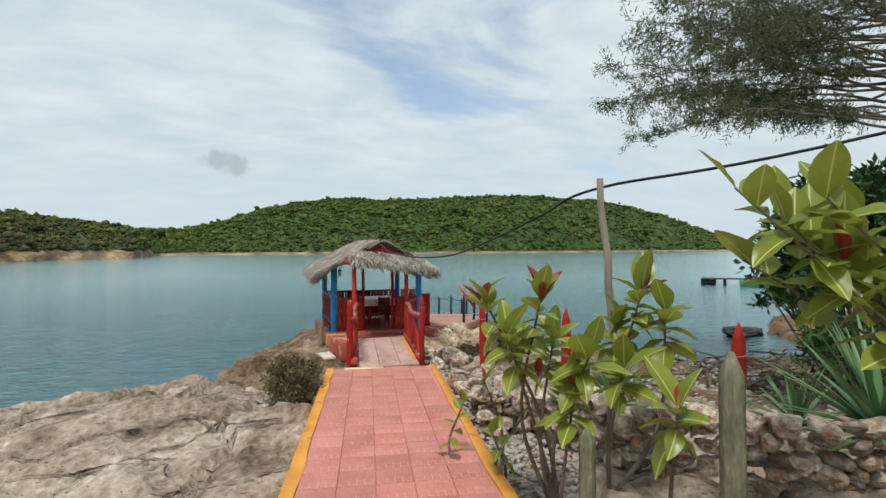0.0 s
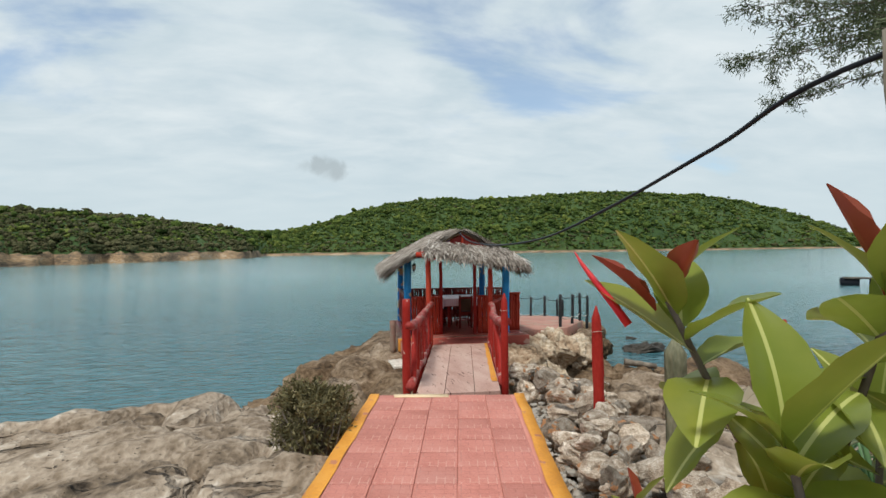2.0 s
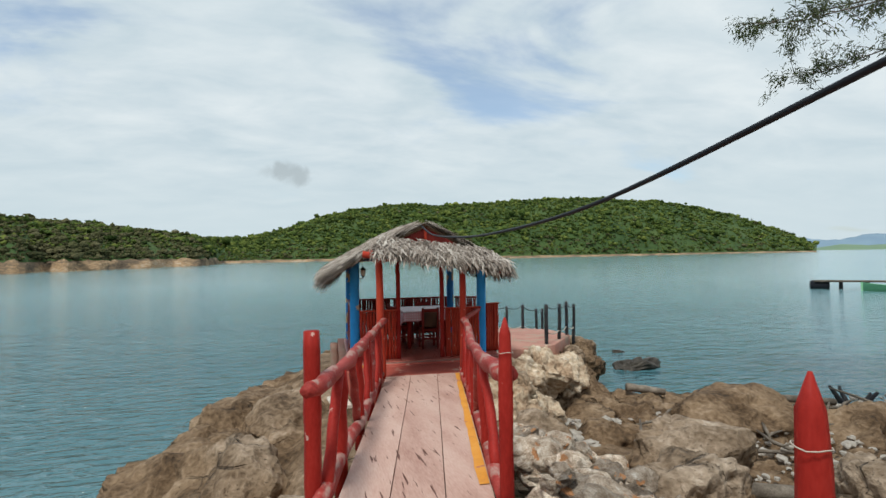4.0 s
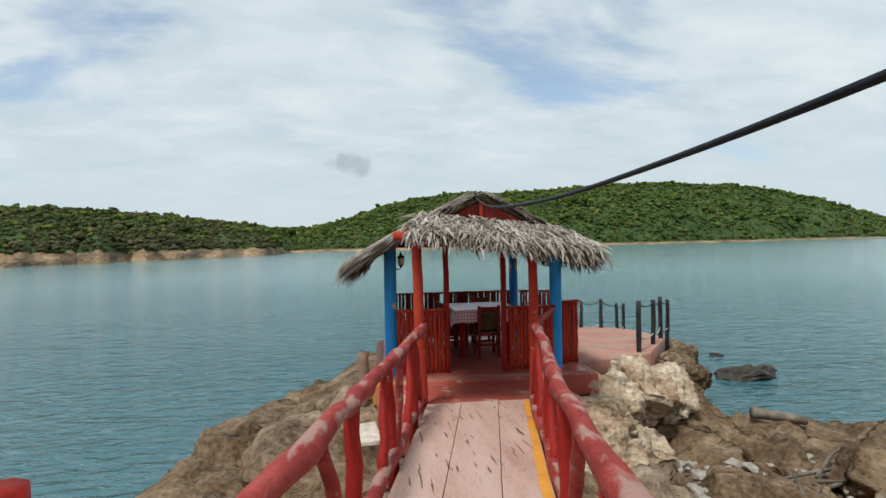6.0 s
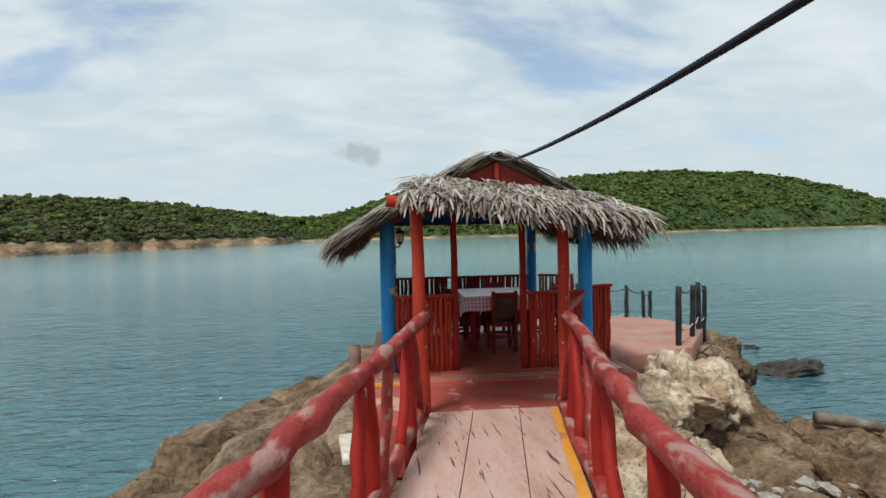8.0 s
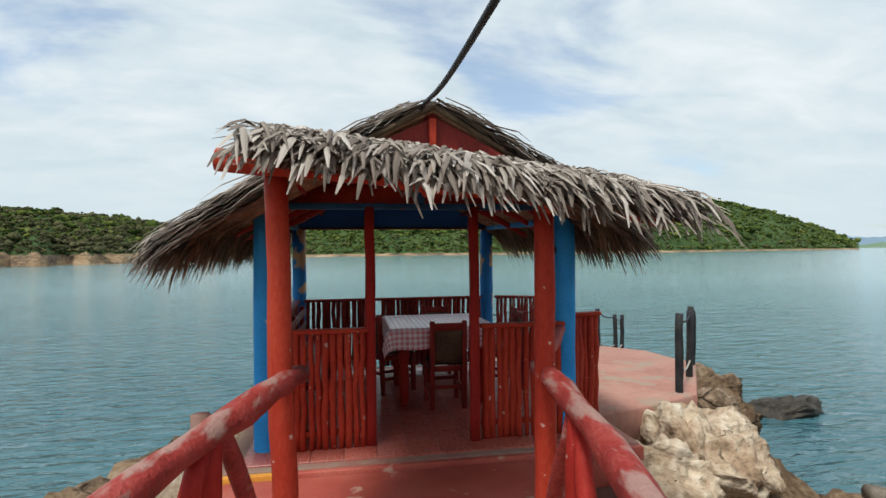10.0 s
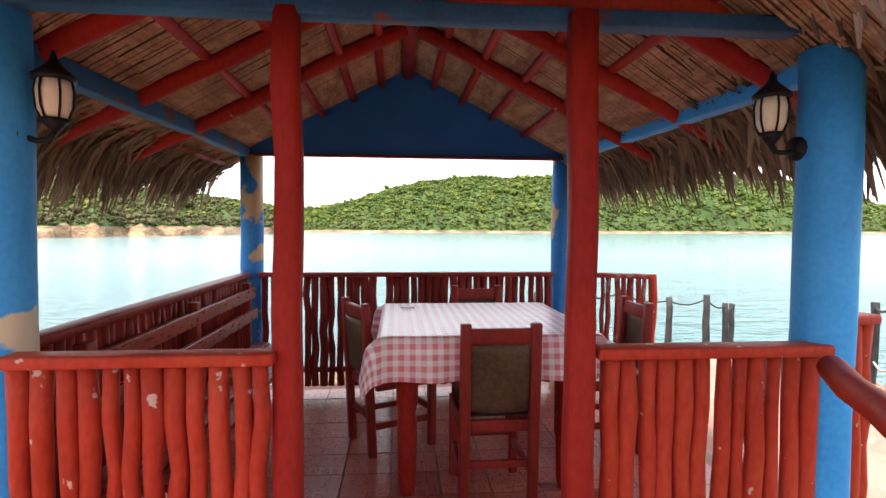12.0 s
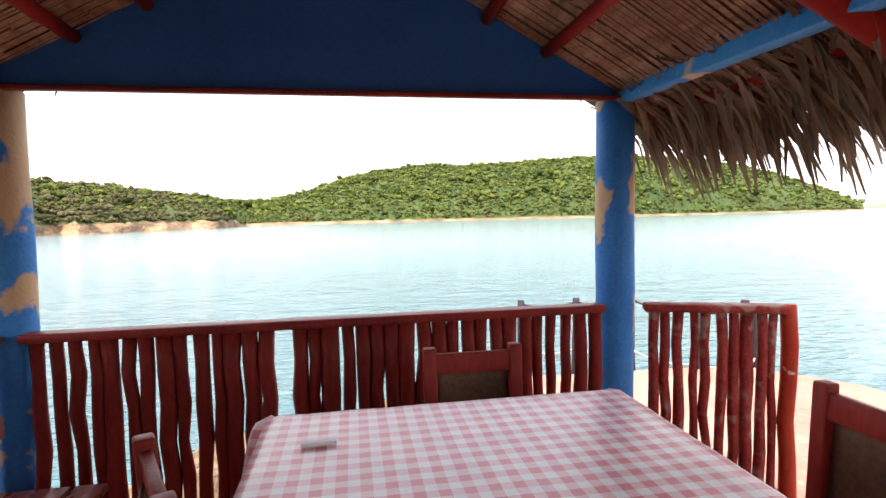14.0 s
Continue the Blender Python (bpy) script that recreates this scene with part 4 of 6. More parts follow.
picket(-0.19, -12.56, 0.5, 1.88, 0.05, 5, (0.03, 0))

# ---- hut ----
hut = thing("palm_hut", "small open hut with grey palm thatch and red and blue posts", "hut", (0, 1, 0))
RIDGE_Z, PITCH = 2.55, 0.5
W_EAVE = 1.66


def slope_z(x):
    return RIDGE_Z - PITCH * abs(x)


for k, (x, y, top, m, r) in enumerate(((-1.23, 0.1, 1.9, "blue", 0.09), (1.265, 0.06, 1.86, "blue", 0.088), (-1.22, 2.72, 1.85, "blue_worn", 0.085), (1.25, 2.72, 1.85, "blue_worn", 0.085))):
    pole("post", (x, y, -0.45), (x + 0.01, y, top), r * 1.04, r, M[m], hut, "round blue post with peeling paint", seed=k, n=9, wob=0.003, knob=0.012, seg=24)
for k, (x, y, top) in enumerate(((-0.905, -1.53, 1.96), (0.464, -1.63, 1.8))):
    pole("post", (x + (0.03 if k == 0 else -0.01), y, -0.3), (x - 0.01, y, top), 0.066 - 0.006 * k, 0.057 - 0.004 * k, M["red"], hut, "red painted round porch post", seed=20 + k, n=10, wob=0.006, knob=0.035, seg=18)
for k, x in enumerate((-0.4, 0.45)):
    pole("post", (x, 0.03 - 0.05 * k, -0.02), (x, 0.06 - 0.06 * k, 1.92), 0.043, 0.04, M["red_deep"], hut, "deep red squared post", seed=30 + k, n=10, wob=0.005, knob=0.03, seg=16, square=0.55)
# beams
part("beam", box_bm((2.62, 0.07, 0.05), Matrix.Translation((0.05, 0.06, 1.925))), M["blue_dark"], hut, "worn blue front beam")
for x in (-1.24, 1.28):
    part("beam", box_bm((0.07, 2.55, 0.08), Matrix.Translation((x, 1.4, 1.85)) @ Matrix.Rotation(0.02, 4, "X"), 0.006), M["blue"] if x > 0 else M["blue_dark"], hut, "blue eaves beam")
pole("beam", (-1.18, -1.6, 2.01), (0.99, -1.6, 1.81), 0.055, 0.05, M["red"], hut, "red log front beam", seed=41, n=12)
pole("ridge_beam", (0, -0.75, RIDGE_Z - 0.05), (0, 2.7, RIDGE_Z - 0.05), 0.05, 0.05, M["red_dark"], hut, seed=42)
part("king_post", box_bm((0.07, 0.05, 0.22), Matrix.Translation((0.02, 0.06, 2.06))), M["blue_dark"], hut, "short blue strut")
# red boards between the blue beam and the roof
for k, (z0, z1) in enumerate(((1.955, 2.12), (2.125, 2.29))):
    half0, half1 = (RIDGE_Z - z0) / PITCH - 0.12, (RIDGE_Z - z1) / PITCH - 0.12
    bm = bmesh.new()
    rings = []
    for sgn in (-1, 1):
        ring = []
        for j in range(9):
            a = -math.pi / 2 + math.pi * j / 8
            z = (z0 + z1) / 2 + math.sin(a) * (z1 - z0) / 2
            h = np.interp(z, [z0, z1], [half0, half1])
            ring.append(bm.verts.new((sgn * h, 0.16 - math.cos(a) * 0.05, z)))
        rings.append(ring)
    for j in range(8):
        bm.faces.new((rings[0][j], rings[1][j], rings[1][j + 1], rings[0][j + 1]))
    for ring in rings:
        bm.faces.new(ring)
    part("gable_board", bm, M["red"], hut, "rounded red gable board")
# front gablet, red triangle
tri = bmesh.new()
f = [tri.verts.new(p) for p in ((-0.56, -0.74, 2.19), (0.6, -0.74, 2.17), (0.02, -0.74, 2.47))]
b_ = [tri.verts.new(Vector(v.co) + Vector((0, 0.03, 0))) for v in f]
tri.faces.new(f)
tri.faces.new(b_[::-1])
for k in range(3):
    tri.faces.new((f[k], b_[k], b_[(k + 1) % 3], f[(k + 1) % 3]))
part("gablet", tri, M["red_dark"], hut, "dark red triangular gablet", smooth=False)
part("gablet_strut", box_bm((0.05, 0.03, 0.3), Matrix.Translation((0.0, -0.77, 2.3))), M["red"], hut)
# back gable board, blue, with a ragged lower edge
gb = bmesh.new()
lower = []
for k in range(25):
    x = -1.22 + 2.46 * k / 24
    lower.append((x, 1.862 + 0.01 * noise.noise((x * 7, 0, 0)) - (0.008 if k % 7 == 3 else 0)))
outline = lower + [(1.24, slope_z(1.24) + 0.02), (0, RIDGE_Z + 0.01), (-1.22, slope_z(1.22) + 0.02)]
fv = [gb.verts.new((x, 2.68, z)) for x, z in outline]
bv_ = [gb.verts.new((x, 2.71, z)) for x, z in outline]
gb.faces.new(fv)
gb.faces.new(bv_[::-1])
for k in range(len(fv)):
    gb.faces.new((fv[k], bv_[k], bv_[(k + 1) % len(fv)], fv[(k + 1) % len(fv)]))
part("gable_panel", gb, M["navy"], hut, "dark blue triangular gable board", smooth=False)
part("gable_trim", box_bm((2.5, 0.035, 0.02), Matrix.Translation((0.01, 2.66, 1.852))), M["red_dark"], hut)
# rafters and purlins
for sgn in (-1, 1):
    for k, y in enumerate((0.3, 0.95, 1.6)):
        e = 1.6 if k else 1.5
        pole("rafter", (sgn * 0.04, y, RIDGE_Z - 0.1), (sgn * e, y, slope_z(e) - 0.075), 0.045, 0.042, M["red_deep"], hut, seed=60 + k + (10 if sgn > 0 else 0), wob=0.008)
    for k, x in enumerate((0.2, 0.42, 0.66, 0.92, 1.42)):
        pole("purlin", (sgn * x, -0.55 if x < 1 else -0.3, slope_z(x) - 0.045), (sgn * x, 2.68, slope_z(x) - 0.045), 0.027, 0.027, M["red_deep"], hut, seed=80 + k, wob=0.006)


# roof planes: (origin, along, down) with lengths; fronds and reeds are laid on them
def skirt_point(u, v):
    """Front skirt: u 0..1 from its west to its east end, v 0..1 from the gablet down to the front eave."""
    a = Vector((-0.8, -0.68, 2.23)).lerp(Vector((1.15, -0.66, 2.0)), u)
    b = Vector((-1.0, -1.93, 1.97)).lerp(Vector((1.24, -1.84, 1.7)), u)
    return a.lerp(b, v)


def side_point(sgn):
    def f(u, v):
        """Side slope: u 0..1 from the front to the back, v 0..1 from the ridge to the eave."""
        x = (W_EAVE if sgn < 0 else W_EAVE - 0.14) * v
        y0 = -0.82 + (0.36 if sgn > 0 else 0.25) * v
        return Vector((sgn * x, y0 + (2.95 - y0) * u, RIDGE_Z - 0.05 * (1 - u) - PITCH * x + 0.02 - 0.05 * v * v))
    return f


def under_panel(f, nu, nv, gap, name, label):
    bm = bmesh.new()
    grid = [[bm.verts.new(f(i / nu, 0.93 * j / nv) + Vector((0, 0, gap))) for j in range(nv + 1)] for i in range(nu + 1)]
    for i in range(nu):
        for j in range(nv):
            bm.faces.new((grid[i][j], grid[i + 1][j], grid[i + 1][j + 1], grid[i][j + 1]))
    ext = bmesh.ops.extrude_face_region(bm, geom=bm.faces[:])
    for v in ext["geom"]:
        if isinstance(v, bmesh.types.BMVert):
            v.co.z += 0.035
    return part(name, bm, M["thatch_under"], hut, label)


def fronds(f, rows, per_row, length, seed, flip=1, fringe=1.0, lift=0.02, v_from=0.03, v_to=1.0, thick=0.05, wide=(0.009, 0.02)):
    """Dry palm leaflets in overlapping rows, narrow folded blades that point down the slope and fray at the eave."""
    rng = np.random.default_rng(seed)
    vs, fs = [], []
    for r in range(rows):
        v0 = v_from + (v_to - v_from) * r / (rows - 1)
        for k in range(per_row):
            u = (k + rng.uniform(-0.6, 0.6)) / per_row
            u = min(1.015, max(-0.015, u))
            v = min(1.0, max(0.0, v0 + rng.normal(0, 0.025)))
            p = f(u, v)
            down = (f(u, min(1, v + 0.02)) - f(u, max(0, v - 0.02))).normalized()
            side = (f(min(1, u + 0.02), v) - f(max(0, u - 0.02), v)).normalized()
            up = side.cross(down)
            up = up if up.z > 0 else -up
            lean = rng.normal(0, 0.34) + 0.25 * math.sin(u * 23 + r)
            d = (down + side * lean).normalized()
            last = v0 > v_to - 0.1
            ln = length * rng.uniform(0.6, 1.15) * (0.7 if last else 1.0)
            w = rng.uniform(*wide)
            p = p + up * (lift + rng.uniform(0, thick))
            across = d.cross(up).normalized()
            droop = rng.uniform(0.1, 0.55) * (0.7 * fringe if last else 0.25)
            base = len(vs)
            for s, ww in ((0, 0.6), (0.35, 1.0), (0.7, 0.8), (1.0, 0.22)):
                q = p + d * (ln * s) + up * (0.035 * math.sin(s * 3) * rng.uniform(0, 1)) - Vector((0, 0, droop * ln * s * s))
                vs += [q - across * w * ww, q + up * 0.006 * ww, q + across * w * ww]
            for s in range(3):
                a = base + s * 3
                fs += [(a, a + 1, a + 4, a + 3), (a + 1, a + 2, a + 5, a + 4)]
    return vs, fs


def thatch(name, f, rows, per_row, length, seed, fringe=1.0, label="", **kw):
    vs, fs = fronds(f, rows, per_row, length, seed, fringe=fringe, **kw)
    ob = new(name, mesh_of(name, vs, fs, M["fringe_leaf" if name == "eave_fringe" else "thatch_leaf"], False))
    hang(ob, hut)
    return tagged(ob, label or "layered dry grey palm leaves with a frayed edge", kind="stuff")


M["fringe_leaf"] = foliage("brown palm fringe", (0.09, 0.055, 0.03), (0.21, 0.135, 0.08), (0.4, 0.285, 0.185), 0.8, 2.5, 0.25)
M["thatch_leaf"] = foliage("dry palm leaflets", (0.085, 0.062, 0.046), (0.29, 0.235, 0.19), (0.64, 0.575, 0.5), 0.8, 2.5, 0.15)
for sgn in (-1, 1):
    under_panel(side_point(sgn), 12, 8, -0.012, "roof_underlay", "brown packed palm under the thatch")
    thatch("thatch", side_point(sgn), 19, 260, 0.46, 11 + sgn, 1.3, thick=0.1)
    thatch("verge_thatch", lambda u, v, f=side_point(sgn): f(0.13 * u, v) + Vector((0, -0.06, 0.01)), 17, 90, 0.46, 51 + sgn, 1.5, "pale palm leaves along the front edge of the roof", lift=-0.03, thick=0.14, v_from=0.42)
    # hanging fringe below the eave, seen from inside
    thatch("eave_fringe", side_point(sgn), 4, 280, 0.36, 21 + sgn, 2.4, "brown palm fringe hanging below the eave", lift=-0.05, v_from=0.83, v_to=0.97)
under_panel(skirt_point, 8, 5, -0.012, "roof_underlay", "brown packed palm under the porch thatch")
thatch("thatch", lambda u, v: skirt_point(-0.015 + 1.015 * u, v), 16, 195, 0.36, 31, 1.5, lift=0.0, thick=0.14, wide=(0.009, 0.019))
bm = bmesh.new()
vs, fs = [], []
rr = np.random.default_rng(77)
for k in range(420):
    y = rr.uniform(-0.85, 2.95)
    s = 1 if k % 2 else -1
    p = Vector((rr.normal(0, 0.03), y, RIDGE_Z + 0.05 - 0.05 * (2.95 - y) / 3.8 + rr.uniform(0, 0.03)))
    d = Vector((s, rr.normal(0, 0.3), -PITCH * 0.9)).normalized()
    ac = d.cross(Vector((0, 0, 1))).normalized() * rr.uniform(0.01, 0.02)
    b0 = len(vs)
    for t_, w_ in ((0, 1), (0.25, 1), (0.5, 0.1)):
        q = p + d * t_
        vs += [q - ac * w_, q + ac * w_]
    fs += [(b0, b0 + 1, b0 + 3, b0 + 2), (b0 + 2, b0 + 3, b0 + 5, b0 + 4)]
tagged(hang(new("ridge_cap", mesh_of("ridge_cap", vs, fs, M["thatch_leaf"], False)), hut), "palm leaves folded over the ridge", kind="stuff")


def reeds(f, n, name, seed, v0=0.0, v1=0.98):
    """Thin reed stems laid side by side under a roof plane, running down the slope."""
    rng = np.random.default_rng(seed)
    vs, fs = [], []
    for k in range(n):
        u = 0.004 + 0.992 * k / (n - 1)
        cuts_ = sorted([v0, *rng.uniform(0.1, 0.9, 2), v1])
        for a, b in zip(cuts_, cuts_[1:]):
            r = rng.uniform(0.004, 0.0075)
            ua, ub = u + rng.normal(0, 0.002), u + rng.normal(0, 0.002)
            base = len(vs)
            for uu, v in ((ua, a), ((ua + ub) / 2 + rng.normal(0, 0.001), (a + b) / 2), (ub, b)):
                uu = min(1, max(0, uu))
                p = f(uu, v) - Vector((0, 0, 0.018 + rng.uniform(0, 0.006)))
                sd = (f(min(1, u + 0.03), v) - f(max(0, u - 0.03), v)).normalized()
                vs += [p + sd * r, p - Vector((0, 0, r * 1.3)), p - sd * r]
            for s in range(2):
                q = base + s * 3
                fs += [(q, q + 1, q + 4, q + 3), (q + 1, q + 2, q + 5, q + 4)]
    ob = new(name, mesh_of(name, vs, fs, M["reed"]))
    return tagged(hang(ob, hut), "tan reeds laid side by side under the thatch", kind="stuff")


for sgn in (-1, 1):
    reeds(side_point(sgn), 225, "reed_lining", 5 + sgn)
reeds(skirt_point, 120, "reed_lining", 9)
for k, u in enumerate((0.08, 0.36, 0.64, 0.92)):
    pole("porch_rafter", skirt_point(u, 0.0) - Vector((0, 0, 0.05)), skirt_point(u, 0.93) - Vector((0, 0, 0.05)), 0.032, 0.03, M["red"], hut, seed=120 + k)
for k, v in enumerate((0.15, 0.4, 0.62)):
    pole("porch_purlin", skirt_point(-0.07 if v > 0.5 else 0.0, v) - Vector((0, 0, 0.035)), skirt_point(1.0, v) - Vector((0, 0, 0.035)), 0.026, 0.026, M["red"], hut, seed=130 + k)


# ---- railings of stakes ----
def stake_panel(name, a, b, z0, z1, count, material, label, r=0.03, cap=True, flat=False, seed=0, gap_at=(), low=0.0):
    p = thing(name, label, "railing", ((a[0] + b[0]) / 2, (a[1] + b[1]) / 2, z0), "stake railings of the hut")
    rnd = random.Random(seed)
    A, B = Vector((*a, 0)), Vector((*b, 0))
    d = (B - A).normalized()
    for k in range(count):
        if k in gap_at:
            continue
        c = A.lerp(B, (k + 0.5) / count) + d * rnd.uniform(-0.008, 0.008)
        top = z1 - (0.0 if cap else rnd.uniform(0, 0.03))
        pts = [Vector((c.x + rnd.uniform(-1, 1) * 0.009 * (0 < i < 6), c.y + rnd.uniform(-1, 1) * 0.006, z0 + low + (top - z0 - low) * i / 6)) for i in range(7)]
        rr_ = r * rnd.uniform(0.75, 1.2)
        part("stake", tube_bm(pts, [rr_ * rnd.uniform(0.88, 1.12) for _ in pts], 8, knob=0.04, seed=seed * 100 + k), material, p)
    if cap:
        mid = (A + B) / 2
        ang = math.atan2(d.y, d.x)
        part("cap_rail", box_bm(((B - A).length + 0.03, 0.085, 0.035), Matrix.Translation((mid.x, mid.y, z1 + 0.012)) @ Matrix.Rotation(ang, 4, "Z"), 0.008), material, p)
        part("bottom_rail", box_bm(((B - A).length, 0.05, 0.04), Matrix.Translation((mid.x, mid.y, z0 + 0.12 + low)) @ Matrix.Rotation(ang, 4, "Z") @ Matrix.Translation((0, 0.03, 0)), 0.006), material, p)
    return p


stake_panel("stake_railing", (-1.13, 0.0), (-0.44, 0.0), 0.0, 0.92, 12, M["red"], "red painted vertical stake railing with flat cap", r=0.0265, seed=1)
stake_panel("stake_railing", (0.515, 0.0), (1.22, 0.0), 0.0, 0.92, 12, M["red"], "red painted vertical stake railing with flat cap", r=0.0265, seed=2)
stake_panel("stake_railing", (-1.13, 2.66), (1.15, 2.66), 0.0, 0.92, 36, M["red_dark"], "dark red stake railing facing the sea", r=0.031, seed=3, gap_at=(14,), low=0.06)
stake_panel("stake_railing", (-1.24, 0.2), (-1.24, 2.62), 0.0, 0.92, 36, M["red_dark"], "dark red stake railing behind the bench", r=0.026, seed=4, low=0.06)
stake_panel("stake_railing", (1.36, 2.62), (1.86, 2.42), 0.0, 0.92, 10, M["red_worn"], "short stake railing of worn red sticks", r=0.022, seed=5)
stake_panel("stake_railing", (1.42, 0.28), (1.72, 0.36), 0.0, 0.95, 5, M["red"], "short red stake railing on the terrace", r=0.034, seed=6)
for x, y, nm in ((1.88, 2.41, 3),):
    pole("post", (x, y, -0.05), (x, y, 0.95), 0.035, 0.033, M["red"], hut, seed=140)
pole("stub_post", (-1.62, -0.25, -0.4), (-1.62, -0.25, 0.4), 0.07, 0.068, M["pink_slab"], hut, "short plain pinkish stub post", seed=141)

# ---- furniture ----
def chair(m, label):
    """Square wooden chair: leather back and seat, seat front towards +y, base at the origin."""
    c = thing("dining_chair", label, "chair", (0, 0, 0), "chairs round the table")
    w, d, hs, hb = 0.36, 0.38, 0.43, 0.875
    for sx in (-1, 1):
        x = sx * (w / 2 - 0.02)
        bm = box_bm((0.048, 0.045, hb), Matrix.Translation((x, -d / 2, hb / 2)), 0.007)
        for v in bm.verts:
            if v.co.z > hs:
                v.co.y -= (v.co.z - hs) * 0.1
        part("back_leg", bm, M["red_dark"], c)
        part("front_leg", box_bm((0.045, 0.045, hs), Matrix.Translation((x, d / 2, hs / 2)), 0.006), M["red_dark"], c)
        part("side_stretcher", box_bm((0.025, d - 0.04, 0.035), Matrix.Translation((x, 0, 0.17)), 0.004), M["red_dark"], c)
        part("seat_rail", box_bm((0.03, d - 0.04, 0.055), Matrix.Translation((x, 0, hs - 0.03)), 0.004), M["red_dark"], c)
    for y in (-d / 2, d / 2):
        part("seat_rail", box_bm((w - 0.08, 0.03, 0.055), Matrix.Translation((0, y, hs - 0.03)), 0.004), M["red_dark"], c)
        part("stretcher", box_bm((w - 0.08, 0.025, 0.035), Matrix.Translation((0, y, 0.22)), 0.004), M["red_dark"], c)
    part("top_rail", box_bm((w - 0.08, 0.028, 0.075), Matrix.Translation((0, -d / 2 - 0.04, 0.815)) @ Matrix.Rotation(0.1, 4, "X"), 0.006), M["red_dark"], c)
    bm = bmesh.new()
    grid = [[bm.verts.new(((w - 0.075) * (i / 8 - 0.5), -d / 2 - 0.025 - 0.03 * j / 8 - 0.018 * math.sin(math.pi * i / 8), 0.47 + 0.31 * j / 8)) for j in range(9)] for i in range(9)]
    for i in range(8):
        for j in range(8):
            bm.faces.new((grid[i][j], grid[i + 1][j], grid[i + 1][j + 1], grid[i][j + 1]))
    ext = bmesh.ops.extrude_face_region(bm, geom=bm.faces[:])
    for v in ext["geom"]:
        if isinstance(v, bmesh.types.BMVert):
            v.co.y += 0.008
    part("back_panel", bm, M["leather"], c, "worn brown leather back")
    bm = bmesh.new()
    grid = [[bm.verts.new(((w - 0.04) * (i / 8 - 0.5), (d + 0.0) * (j / 8 - 0.5), hs + 0.012 - 0.022 * math.sin(math.pi * i / 8) * math.sin(math.pi * j / 8))) for j in range(9)] for i in range(9)]
    for i in range(8):
        for j in range(8):
            bm.faces.new((grid[i][j], grid[i + 1][j], grid[i + 1][j + 1], grid[i][j + 1]))
    ext = bmesh.ops.extrude_face_region(bm, geom=bm.faces[:])
    for v in ext["geom"]:
        if isinstance(v, bmesh.types.BMVert):
            v.co.z += 0.012
    part("seat", bm, M["leather_dark"], c, "black sagging leather seat")
    c.matrix_basis = m
    return c


first = chair(pose(0.375, 1.03, 0, 0, 0, 1), "dark red wooden chair with worn leather seat and back")
copy_thing(first, pose(-0.117, 1.68, 0, 0, 0, -65))
copy_thing(first, pose(1.12, 1.55, 0, 0, 0, 90))
copy_thing(first, pose(0.5, 2.12, 0, 0, 0, 180))

table = thing("dining_table", "square dark red wooden table under a gingham cloth", "table", (0.36, 1.46, 0))
TX0, TX1, TY0, TY1 = -0.165, 0.885, 0.915, 2.01
part("tabletop", box_bm((TX1 - TX0 - 0.02, TY1 - TY0 - 0.02, 0.035), Matrix.Translation(((TX0 + TX1) / 2, (TY0 + TY1) / 2, 0.77)), 0.006), M["maroon"], table)
for x in (TX0 + 0.13, TX1 - 0.13):
    for y in (TY0 + 0.12, TY1 - 0.12):
        prof = ((0, 0.036), (0.05, 0.044), (0.35, 0.05), (0.4, 0.04), (0.44, 0.052), (0.6, 0.055), (0.755, 0.055))
        part("leg", tube_bm([(x, y, z) for z, _ in prof], [r for _, r in prof], 12), M["red_deep"], table)
part("apron", box_bm((TX1 - TX0 - 0.2, 0.025, 0.09), Matrix.Translation(((TX0 + TX1) / 2, TY0 + 0.11, 0.705)), 0.004), M["red_dark"], table)
part("apron", box_bm((TX1 - TX0 - 0.2, 0.025, 0.09), Matrix.Translation(((TX0 + TX1) / 2, TY1 - 0.11, 0.705)), 0.004), M["red_dark"], table)


def tablecloth():
    n, over = 64, 0.21
    x0, x1, y0, y1 = TX0 - over, TX1 + over, TY0 - over, TY1 + over
    verts, uvs = [], []
    for j in range(n + 1):
        for i in range(n + 1):
            u, v = x0 + (x1 - x0) * i / n, y0 + (y1 - y0) * j / n
            cx, cy = min(max(u, TX0), TX1), min(max(v, TY0), TY1)
            dx, dy = u - cx, v - cy
            drop = math.hypot(dx, dy) if dx and dy else abs(dx) + abs(dy)
            if dx and dy:
                q = Vector((dx, dy, 0)).normalized()
                flare = 0.06 + 0.17 * drop
                p = (cx + q.x * flare, cy + q.y * flare, 0.795 - drop * 0.94)
            else:
                wave = 0.016 * math.sin((u if dy else v) * 21) * drop / over
                flare = 0.012 + 0.09 * drop + wave if drop else 0
                p = (cx + (math.copysign(flare, dx) if dx else 0), cy + (math.copysign(flare, dy) if dy else 0), 0.795 - drop * 0.98)
            verts.append((p[0], p[1], p[2] + 0.0015 * noise.noise((u * 9, v * 9, 0))))
            uvs.append((u, v))
    faces = [(j * (n + 1) + i, j * (n + 1) + i + 1, (j + 1) * (n + 1) + i + 1, (j + 1) * (n + 1) + i) for j in range(n) for i in range(n)]
    me = mesh_of("tablecloth", verts, faces, M["cloth"])
    layer = me.uv_layers.new(name="UVMap")
    for lp in me.loops:
        layer.data[lp.index].uv = uvs[lp.vertex_index]
    tagged(new("tablecloth", me), "pink and white gingham cloth draped over the table", "tablecloth")


